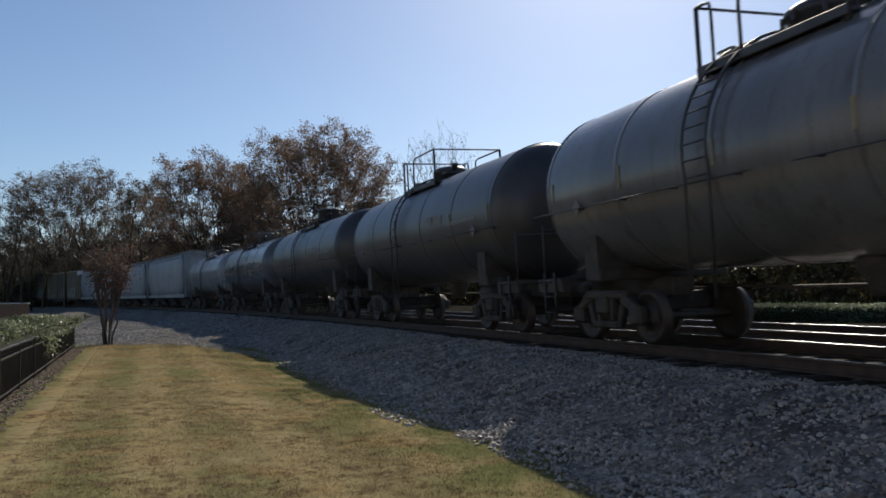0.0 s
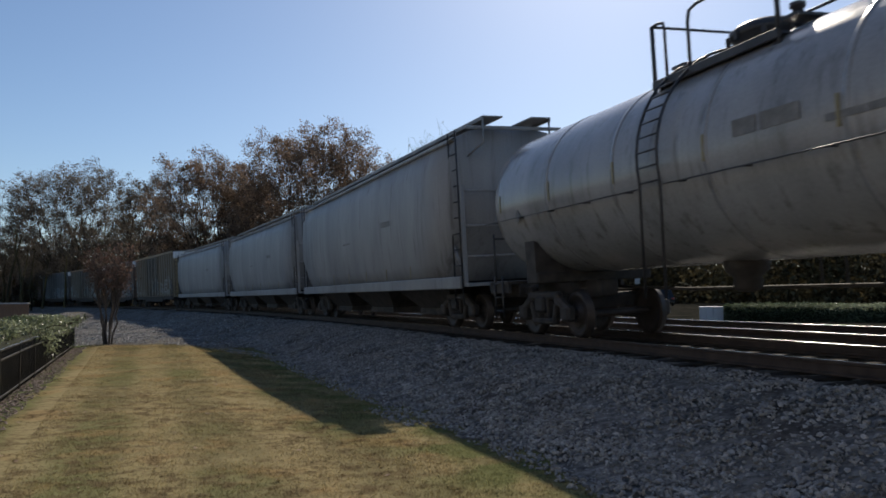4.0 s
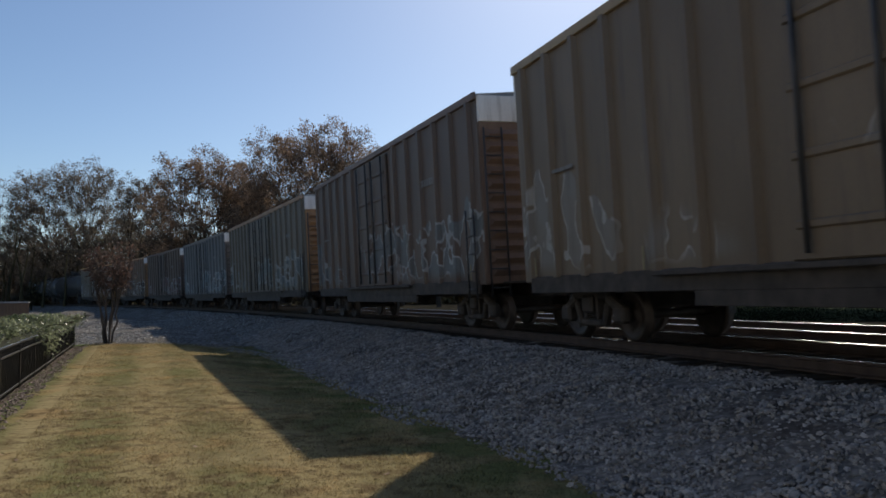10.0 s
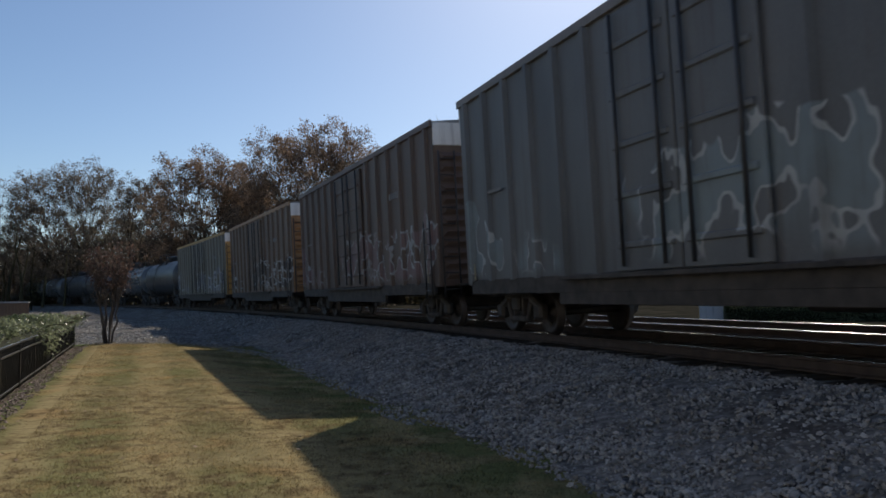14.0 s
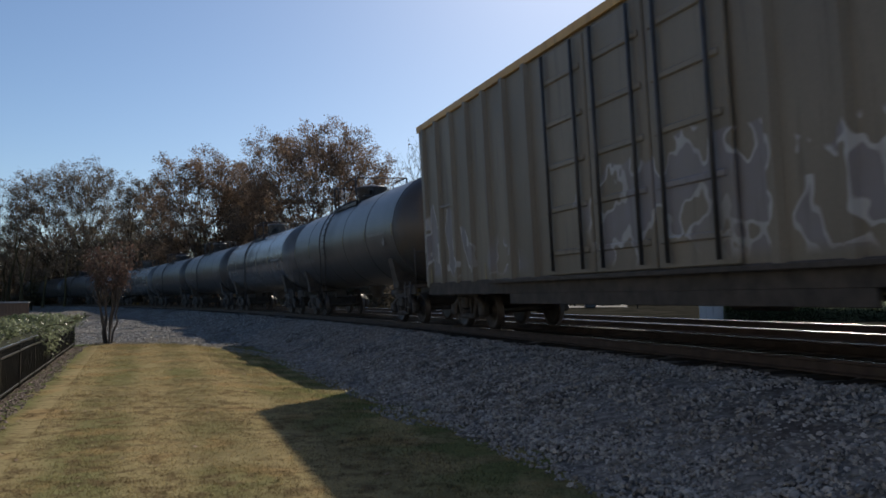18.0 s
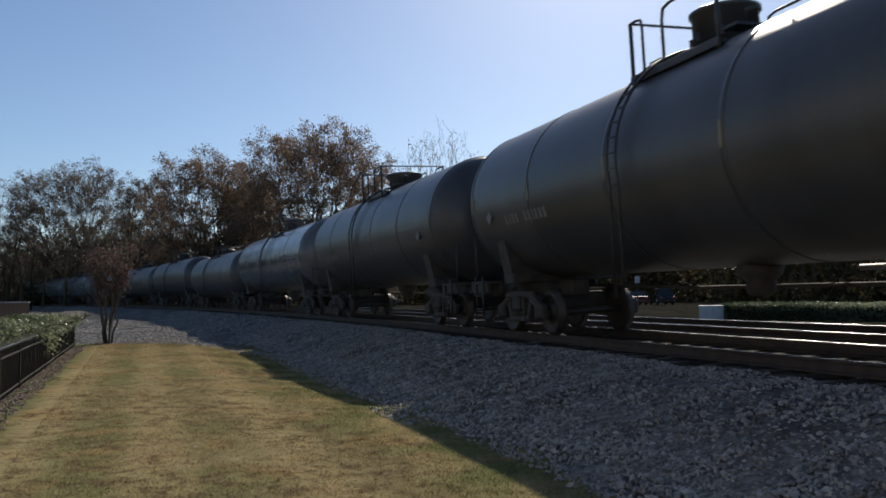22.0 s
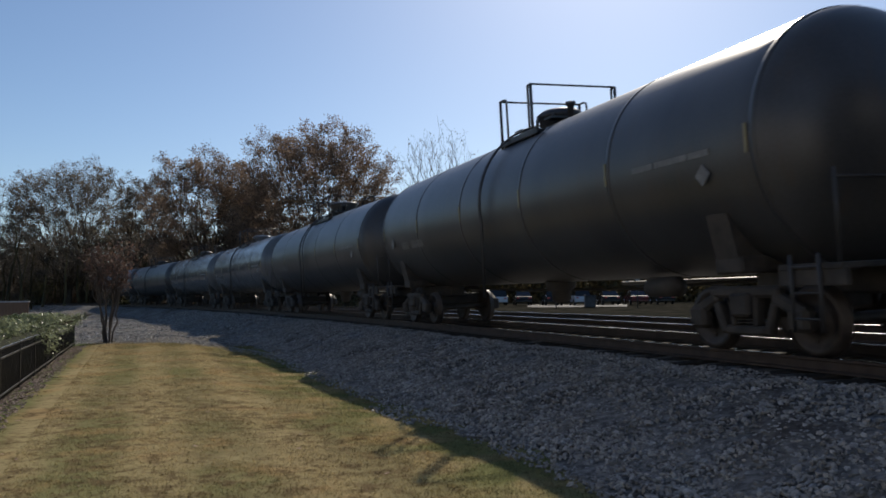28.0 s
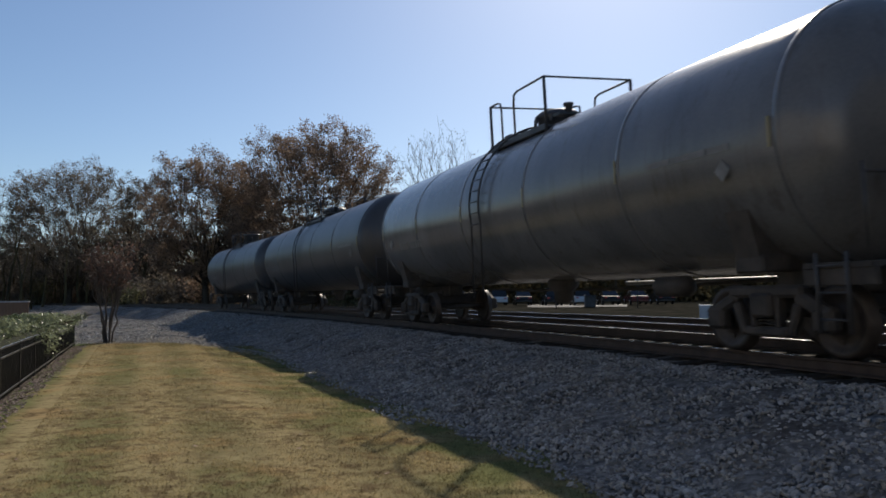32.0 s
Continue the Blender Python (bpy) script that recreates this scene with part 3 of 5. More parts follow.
# ---- the train ----
def add_truck(car, x):
    """A two-axle bogie under a car; returns its wheelsets."""
    def bolster():
        return Geo().box((0, 0, 0.62), (0.36, 2.3, 0.3), 0.04).box((0, 0, 0.82), (0.5, 0.5, 0.12), 0.03).mesh("truck", M_UNDER)

    def side():
        g = Geo().box((0, 0, 0.78), (1.25, 0.16, 0.15), 0.04).box((0, 0, 0.3), (0.72, 0.15, 0.12), 0.03)
        for s in (-1, 1):
            g.box((s * 0.72, 0, 0.62), (0.5, 0.16, 0.16), 0.04, Matrix.Translation((s * 0.72, 0, 0.62)) @ Matrix.Rotation(s * 0.45, 4, "Y") @ Matrix.Translation((-s * 0.72, 0, -0.62)))
            g.box((s * 0.89, 0, 0.45), (0.32, 0.2, 0.3), 0.05)
            g.box((s * 0.45, 0, 0.45), (0.12, 0.14, 0.42), 0.03, Matrix.Translation((s * 0.45, 0, 0.45)) @ Matrix.Rotation(s * 0.35, 4, "Y") @ Matrix.Translation((-s * 0.45, 0, -0.45)))
            g.box((s * 0.2, 0, 0.55), (0.08, 0.15, 0.4), 0.02)
        return g.mesh("side_frame", M_UNDER)

    def spring():
        return Geo().tube([(0.07 * math.cos(a * 0.9), 0.07 * math.sin(a * 0.9), 0.36 + a * 0.0062) for a in range(44)], 0.016, 4).mesh("spring", M_UNDER)

    def wheels():
        g = Geo().lathe([(-0.95, 0.07), (-0.9, 0.075), (0.9, 0.075), (0.95, 0.07)], 10, "y")
        for s in (-1, 1):
            g.lathe([(s * 0.70, 0.10), (s * 0.70, 0.33), (s * 0.685, 0.35), (s * 0.685, 0.45), (s * 0.715, 0.45), (s * 0.725, 0.42), (s * 0.82, 0.415), (s * 0.82, 0.34), (s * 0.78, 0.31), (s * 0.76, 0.16), (s * 0.83, 0.14), (s * 0.83, 0.08)], 28, "y")
            for k in range(3):
                a = k * 2.094
                g.box((0.24 * math.cos(a), s * 0.772, 0.24 * math.sin(a)), (0.05, 0.02, 0.05), 0)
        return g.mesh("wheelset", M_WHEEL)
    tr = part("truck", kept("truck", bolster), None, car, "grimy cast steel bogie", at=pose(x, 0, 0))
    for s in (-1, 1):
        part("side_frame", kept("side", side), None, tr, at=pose(0, s * 1.0, 0))
        for k in (-0.08, 0.08):
            part("spring", kept("spring", spring), None, tr, at=pose(k, s * 1.0, 0))
    return [part("wheelset", kept("wheels", wheels), None, tr, "steel wheels on an axle", at=pose(s * 0.89, 0, 0.42)) for s in (-1, 1)]


def add_couplers(car, L, reach):
    def hook():
        return Geo().box((-0.35, 0, 0), (0.7, 0.16, 0.18), 0.03).box((0.08, 0.03, 0), (0.28, 0.34, 0.28), 0.07).box((0.2, -0.12, 0), (0.14, 0.12, 0.26), 0.04).mesh("coupler", M_UNDER)

    def hose():
        return Geo().tube([(0, 0.3, 0.85), (0.08, 0.3, 0.62), (0.22, 0.28, 0.48), (0.42, 0.22, 0.42)], 0.022, 6).mesh("brake_hose", M_TYRE)
    for s in (-1, 1):
        turn = Matrix.Rotation(0 if s > 0 else math.pi, 4, "Z")
        part("coupler", kept("hook", hook), None, car, at=pose(s * (L / 2 - 0.16), 0, 0.86) @ turn)
        part("brake_hose", kept("hose", hose), None, car, at=pose(s * (L / 2 - 0.5), 0, 0) @ turn)
        part("draft_sill", Geo().box((0, 0, 0.88), (reach, 0.42, 0.34), 0.03), M_UNDER, car, at=pose(s * (L / 2 - 0.45 - reach / 2), 0, 0))


def ladder(height, wide=0.42, steps=None):
    g = Geo()
    for s in (-1, 1):
        g.tube([(s * wide / 2, 0, 0), (s * wide / 2, 0, height)], 0.022, 6)
    n = steps or int(height / 0.36)
    for k in range(n):
        z = (k + 0.5) * height / n
        g.tube([(-wide / 2, 0, z), (wide / 2, 0, z)], 0.015, 6)
    return g


def bend(a, b, c, r=0.2):
    """Corner of a bent rail at b."""
    a, b, c = Vector(a), Vector(b), Vector(c)
    r = min(r, 0.45 * (a - b).length, 0.45 * (c - b).length)
    p, q = b + (a - b).normalized() * r, b + (c - b).normalized() * r
    return [p, b * 0.6 + (p + q) * 0.2, q]


def marks(car, x, y, z, widths, size, mat=M_MARK, lean=0.0):
    """Stencilled lettering that is too faint to read: plain bars on the side y."""
    for w in widths:
        bar = kept(("bar", w, size, mat.name), lambda: Geo().box((0, 0, 0), (w, 0.006, size), 0).mesh("stencil", mat))
        part("stencil", bar, None, car, "faded lettering", at=pose(x + w / 2, y, z, lean))
        x += w + size * 0.35


def tank_car(u, L, R, top, mat, label, bonnet, shift=0.0, reach=1.25, ahead=None, start=None, tall=0.85, loop=0.3, wide=0.95, cover=0.0, back=0.86, squat=0.0):
    """A railway tank car, its middle at train place u; top: height over the rails; bonnet: kind of fittings cover; ahead, start, loop: ends of the guard rails along the platform; cover, squat: how far the bonnet stands ahead and lower."""
    car = tagged(new("tank_car"), label, "tank car", "cars of the freight train")
    zc, hl = top - R, L / 2 - 0.6
    head = R * 0.5
    rings = [(-hl + head - head * math.cos(a), max(0.03, R * math.sin(a))) for a in [k * math.pi / 2 / 9 for k in range(10)]]
    mid = [(x, R) for x in np.linspace(-hl + head + 0.3, hl - head - 0.3, 7)]
    rings = rings + mid + [(-x, r) for x, r in reversed(rings)]
    body = part("tank", Geo().lathe(rings, 56, "x", (0, 0, zc)), mat, car, "long welded cylinder with domed heads")
    for x in np.linspace(-hl + head, hl - head, 6):
        w = R + 0.007
        part("weld_band", kept(("band", R, zc, mat.name), lambda: Geo().lathe([(-0.05, R - .02), (-0.045, w), (0.045, w), (0.05, R - .02)], 56, "x", (0, 0, zc)).mesh("weld_band", mat)), None, body, at=pose(x, 0, 0))
    a = L / 2 - 2.35
    sets = []
    for s in (-1, 1):
        g = Geo().box((0, 0, 1.12), (0.5, 2.5, 0.22), 0.03)
        for y in (-1, 1):
            g.add([(-.2, y * 1.25, 1.2), (.2, y * 1.25, 1.2), (.2, y * (R * 0.87), zc - 0.8), (-.2, y * (R * 0.87), zc - 0.8),
                   (-.2, y * 0.3, 1.2), (.2, y * 0.3, 1.2), (.2, y * 0.6, zc - R * 0.7), (-.2, y * 0.6, zc - R * 0.7)],
                  [(0, 1, 2, 3), (4, 5, 6, 7), (0, 1, 5, 4), (2, 3, 7, 6), (0, 3, 7, 4), (1, 2, 6, 5)], None, True)
        part("saddle", g, M_UNDER, car, at=pose(s * a, 0, 0))
        g = Geo().box((0, 0, 1.06), (0.9, 2.7, 0.07), 0.01)
        for y in (-1.3, 1.3):
            g.box((0, y, 0.95), (0.95, 0.07, 0.2), 0.01)
        part("end_platform", g, M_UNDER, car, at=pose(s * (L / 2 - 0.95), 0, 0))
        g = Geo()
        for y in (-1.25, 1.25):
            g.tube([(0, y, 1.1), (0, y, 2.1)], 0.02, 6)
        g.tube([(0, -1.25, 2.0), (0, 1.25, 2.0)], 0.02, 6)
        part("end_handrail", g, M_STEEL, car, at=pose(s * (L / 2 - 0.62), 0, 0))
        for y in (-1, 1):
            part("step_ladder", kept("estep", lambda: ladder(0.85, 0.4, 3).mesh("step_ladder", M_STEEL)), None, car, at=pose(s * (L / 2 - 1.0), y * 1.36, 0.35))
            if R > 1.5:
                continue
            g = Geo().tube([(-hl * 0.96 * s, y * (R + 0.09), zc - 0.35), (-hl * 0.05 * s, y * (R + 0.09), zc - 0.35)], 0.010, 6)
            for k in range(5):
                x = -s * hl * (0.1 + 0.2 * k)
                g.tube([(x, y * (R + 0.09), zc - 0.35), (x, y * (R - 0.06), zc - 0.35)], 0.014, 5)
            part("side_handrail", g, M_STEEL, car)
        sets += add_truck(car, s * a)
    add_couplers(car, L, 2.6)
    # running gear hung under the tank
    part("bottom_outlet", Geo().lathe([(zc - R - 0.42, 0.12), (zc - R - 0.36, 0.2), (zc - R - 0.2, 0.2), (zc - R - 0.12, 0.3), (zc - R + 0.1, 0.34)], 16, "z"), M_UNDER, car)
    part("brake_cylinder", Geo().lathe([(-0.4, 0.1), (-0.38, 0.16), (0.3, 0.16), (0.4, 0.05)], 14, "x", (L * 0.24, -0.5, 0.85)), M_UNDER, car)
    part("brake_pipe", Geo().tube([(-L / 2 + 1, 0.35, 0.95), (-2, 0.5, 0.8), (2, 0.5, 0.8), (L / 2 - 1, 0.35, 0.95)], 0.03, 6), M_UNDER, car)
    if R > 1.5:
        g = Geo().tube([(0.75, 1.02, zc - R - 0.09), (hl - 1.6, 1.02, zc - R - 0.09), (hl - 1.3, 0.9, zc - R - 0.3)], 0.04, 8)
        for x in np.linspace(1.2, hl - 2.0, 4):
            g.tube([(x, 1.02, zc - R - 0.09), (x, 0.85, zc - R + 0.28)], 0.018, 5)
        part("steam_pipe", g, M_ROOFDARK, car, "galvanised pipe along the belly of the tank")
    # top platform
    dz, px, py = top - 0.22, reach, wide
    ahead = px if ahead is None else ahead
    start = (-0.42 if reach > 1 else -0.2) if start is None else start
    g = Geo()
    for y in (-1, 1):
        g.box((0, y * 0.78, dz), (2 * px, 0.36, 0.04), 0)
        g.box((0, y * 0.97, dz - 0.02), (2 * px + .04, 0.05, 0.12), 0.01)
        for x in (-px + 0.1, px - 0.1):
            g.tube([(x, y * 0.9, dz), (x, y * 0.95, top - 0.5)], 0.03, 6)
    for x in (-1, 1):
        g.box((x * (px - 0.15), 0, top + 0.03), (0.3, 1.3, 0.04), 0)
    deck = part("platform", g, M_STEEL, car, "dark steel walkway on top", at=pose(shift, 0, 0))
    hh = back
    for x, h in ((-px, hh), (ahead, tall)):
        for y in (-py, py):
            part("post", kept(("post", h), lambda: Geo().tube([(0, 0, -0.15), (0, 0, h)], 0.032, 6).mesh("post", M_STEEL)), None, deck, at=pose(x, y, dz))
    zt, zf = dz + hh, dz + tall
    for y in (-py, py):
        g = Geo().tube([(-px, y, zt), *bend((-px, y, zt), (-px + loop, y, zt), (-px + loop, y, dz)), (-px + loop, y, dz)], 0.022, 6)
        part("guard_rail", g, M_STEEL, deck)
        g = Geo().tube([(start, y, dz), *bend((start, y, dz), (start, y, zf), (ahead, y, zf)), (ahead, y, zf)], 0.024, 6)
        part("guard_rail", g, M_STEEL, deck)
    part("guard_rail", Geo().tube([(start, py, dz + 0.5), (ahead, py, dz + 0.5)], 0.018, 6), M_STEEL, deck)
    for x, z in ((-px, zt), (ahead, zf)):
        part("guard_rail", Geo().tube([(x, -py, z), (x, py, z)], 0.022, 6), M_STEEL, deck)
    if bonnet == "flare":
        rings = [(top - 0.3, 0.48), (top + 0.22, 0.48), (top + 0.4, 0.62), (top + 0.44, 0.62), (top + 0.5, 0.4), (top + 0.52, 0.02)]
    elif bonnet == "drum":
        rings = [(top - 0.3, 0.47), (top + 0.48, 0.47), (top + 0.5, 0.51), (top + 0.55, 0.51), (top + 0.58, 0.45), (top + 0.6, 0.02)]
    else:
        rings = [(top - 0.3, 0.42), (top + 0.14, 0.42), (top + 0.16, 0.48), (top + 0.24, 0.48), (top + 0.33, 0.36), (top + 0.37, 0.02)]
    dome = part("bonnet", Geo().lathe(rings, 26, "z"), mat if bonnet != "low" else M_STEEL, car, "round fittings cover on the tank top", at=pose(shift + cover, 0, -squat) @ Matrix.Diagonal((1 - 0.4 * squat, 1 - 0.4 * squat, 1, 1)))
    for k in range(8):
        t = k * math.pi / 4
        part("bolt", kept("bolt", lambda: Geo().box((0, 0, 0), (0.06, 0.06, 0.14), 0.01).mesh("bolt", M_STEEL)), None, dome, at=pose(0.49 * math.cos(t), 0.49 * math.sin(t), top + 0.15, 0, 0, k * 45))
    part("relief_valve", Geo().lathe([(top - 0.05, 0.12), (top + 0.2, 0.12), (top + 0.22, 0.16), (top + 0.28, 0.16), (top + 0.3, 0.03)], 14, "z", (-0.85 + shift, 0.25, 0)), M_STEEL, car)
    part("vent_valve", Geo().lathe([(top - .05, 0.07), (top + .26, 0.07), (top + 0.27, .1), (top + .33, .1), (top + .35, .02)], 12, "z", (0.8 + shift, -.2, 0)), M_STEEL, car)
    for y in (-1, 1):
        g = Geo()
        n, path = 14, []
        for k in range(n):
            t = math.pi / 2 - (k / (n - 1)) * 1.75
            path.append((y * (R + 0.13) * math.cos(t), zc + (R + 0.13) * math.sin(t)))
        path.append((y * (R + 0.12), 0.75))
        for x in (shift - reach + 0.33, shift - 0.44):
            g.tube([(x, p[0], p[1]) for p in path], 0.022, 6)
        rails = part("ladder", g, M_STEEL, car, "curved steel ladder up the tank side")
        long = reach - 0.77
        for k in range(1, len(path) - 1):
            part("rung", kept(("rung", long), lambda: Geo().tube([(-long / 2, 0, 0), (long / 2, 0, 0)], 0.014, 5).mesh("rung", M_STEEL)), None, rails, at=pose(shift - 0.055 - reach / 2, *path[k]))
    # reflectors, placards and lettering on both sides
    for y in (-1, 1):
        for x in np.linspace(-hl + 0.9, hl - 0.9, 6):
            part("reflector", kept("refl", lambda: Geo().box((0, 0, 0), (0.05, 0.012, 0.34), 0.003).mesh("reflector", M_YELLOW)), None, car, "yellow strip", at=pose(x, y * (R + 0.006), zc))
        for x in (-hl + 1.7, hl - 1.7):
            d = Geo().box((0, 0, 0), (0.2, 0.012, 0.2), 0.004).mesh("placard", M_MARK) if "plac" not in MESHES else MESHES["plac"]
            MESHES["plac"] = d
            part("placard", d, None, car, "white diamond hazard placard", at=pose(x, y * (R * 0.985 + 0.02), zc - 0.32, 0, 45, 0))
        if R > 1.5:
            yy = math.sqrt(R * R - 0.43 ** 2)
            marks(car, -hl + 2.4 if y < 0 else hl - 4.4, y * (yy + 0.005), zc - 0.43, (0.1, 0.07, 0.1, 0.1), 0.19, M_MARK, -15.7 * y)
            marks(car, -hl + 3.25 if y < 0 else hl - 3.55, y * (yy + 0.005), zc - 0.43, (0.1, 0.1, 0.05, 0.1, 0.1, 0.1), 0.19, M_MARK, -15.7 * y)
        else:
            marks(car, hl - 4.6, y * (R + 0.004), zc + 0.12, (0.4, 0.6), 0.2)
        marks(car, hl - 3.2, y * (R + 0.004), zc - 0.05, (0.5, 0.7, 0.4), 0.08)
    CARS.append((car, u, L / 2 - 2.35, sets))
    return car


def hopper_car(u, L, label):
    """A covered hopper: bowed sides, sloped ends over open platforms, hatch trough and running boards on the roof."""
    car = tagged(new("hopper_car"), label, "hopper car", "cars of the freight train")
    prof = [(-1.38, 1.15), (-1.50, 1.6), (-1.575, 2.4), (-1.575, 3.1), (-1.53, 3.9), (-1.38, 4.41), (-1.05, 4.63), (-0.5, 4.74), (0, 4.77)]
    prof = prof + [(-y, z) for y, z in reversed(prof[:-1])]
    top_x, low_x = L / 2 - 1.0, L / 2 - 1.9

    def reach(z):
        return low_x + (top_x - low_x) * smooth(1.1, 2.5, z) if z < 3.8 else top_x
    nx, vs, fs = 9, [], []
    for y, z in prof:
        vs += [(reach(z) * (2 * k / (nx - 1) - 1), y, z) for k in range(nx)]
    m = len(prof)
    fs = [(i * nx + k, i * nx + k + 1, (i + 1) * nx + k + 1, (i + 1) * nx + k) for i in range(m - 1) for k in range(nx - 1)]
    for e in (0, nx - 1):
        fs += [(i * nx + e, (i + 1) * nx + e, (m - 2 - i) * nx + e, (m - 1 - i) * nx + e) for i in range(m // 2)]
    fs += [(k, k + 1, (m - 1) * nx + k + 1, (m - 1) * nx + k) for k in range(nx - 1)]
    body = part("body", Geo().add(vs, fs), M_HOPPER, car, "pale grey bowed hopper body")
    for y in (-1, 1):
        part("side_sill", Geo().box((0, y * 1.5, 1.12), (L - 1.5, 0.1, 0.28), 0.02), M_HOPPER, car)
        part("eave", Geo().box((0, y * 1.40, 4.44), (2 * top_x, 0.12, 0.09), 0.02), M_HOPPER, car)
        part("running_board", Geo().box((0, y * 0.62, 4.88), (L - 1.0, 0.5, 0.035), 0).box((0, y * 0.87, 4.85), (L - 1.0, 0.03, 0.09), 0), M_ROOFDARK, car, "grated walkway on the roof")
        marks(car, L / 2 - 6.4, y * 1.583, 2.9, (0.12, 0.12, 0.12, 0.12, 0.12), 0.16, M_ROOFDARK)
        marks(car, -1.6, y * 1.583, 2.6, (0.3, 0.25, 0.3), 0.06, M_ROOFDARK)
        for x in np.linspace(-L / 2 + 4, L / 2 - 4, 6):
            part("reflector", kept("refl", lambda: None), None, car, "yellow strip", at=pose(x, y * 1.57, 1.45))
    for k in range(9):
        x = (k - 4) * (2 * top_x - 1.6) / 9
        part("roof_hatch", kept("hatch", lambda: Geo().box((0, 0, 4.84), (1.35, 0.62, 0.12), 0.03).box((0, 0, 4.91), (0.2, 0.7, 0.05), 0.01).mesh("roof_hatch", M_HOPPER)), None, body, at=pose(x, 0, 0))
    sets = []
    for s in (-1, 1):
        part("end_platform", Geo().box((0, 0, 1.06), (2.3, 2.9, 0.08), 0.01), M_HOPPER, car, at=pose(s * (L / 2 - 1.65), 0, 0))
        for y in (-1.42, 1.42):
            part("corner_post", Geo().box((0, y, 2.2), (0.1, 0.1, 2.3), 0.01), M_HOPPER, car, at=pose(s * (L / 2 - 0.72), 0, 0))
            part("end_brace", Geo().tube([(s * (L / 2 - 0.72), y, 1.2), (s * (L / 2 - 2.2), y, 3.0)], 0.05, 6), M_HOPPER, car)
            part("end_ladder", kept("hlad", lambda: ladder(4.0, 0.45, 11).mesh("end_ladder", M_STEEL)), None, car, at=pose(s * (L / 2 - 0.95), y * 1.05, 0.6))
        g = Geo()
        for z in (1.7, 2.4, 3.2):
            g.tube([(0, -1.42, z), (0, 1.42, z)], 0.03, 6)
        g.box((0, 0, 4.66), (0.08, 2.5, 0.08), 0.01)
        for y in (-0.86, 0.86):
            g.tube([(0.15, y, 4.84), (0.15, y, 4.3), (-0.4, y * 1.3, 4.0)], 0.025, 6)
        part("end_frame", g, M_HOPPER, car, at=pose(s * (L / 2 - 0.7), 0, 0) @ Matrix.Rotation(0 if s > 0 else math.pi, 4, "Z"))
        sets += add_truck(car, s * (L / 2 - 2.2))
    n = 3
    for k in range(n):
        x, w = (k - 1) * (2 * low_x) / n, low_x / n - 0.12
        g = Geo().add([(x - w, -1.35, 1.2), (x + w, -1.35, 1.2), (x + w, 1.35, 1.2), (x - w, 1.35, 1.2), (x - 1.15, -.75, .45), (x + 1.15, -.75, .45), (x + 1.15, .75, .45), (x - 1.15, .75, .45)],
                      [(0, 1, 5, 4), (1, 2, 6, 5), (2, 3, 7, 6), (3, 0, 4, 7), (0, 1, 2, 3), (4, 5, 6, 7)], None, True)
        g.box((x, 0, 0.37), (2.4, 1.6, 0.18), 0.02)
        part("outlet_gate", g, M_UNDER, car)
    add_couplers(car, L, 3.0)
    CARS.append((car, u, L / 2 - 2.2, sets))
    return car


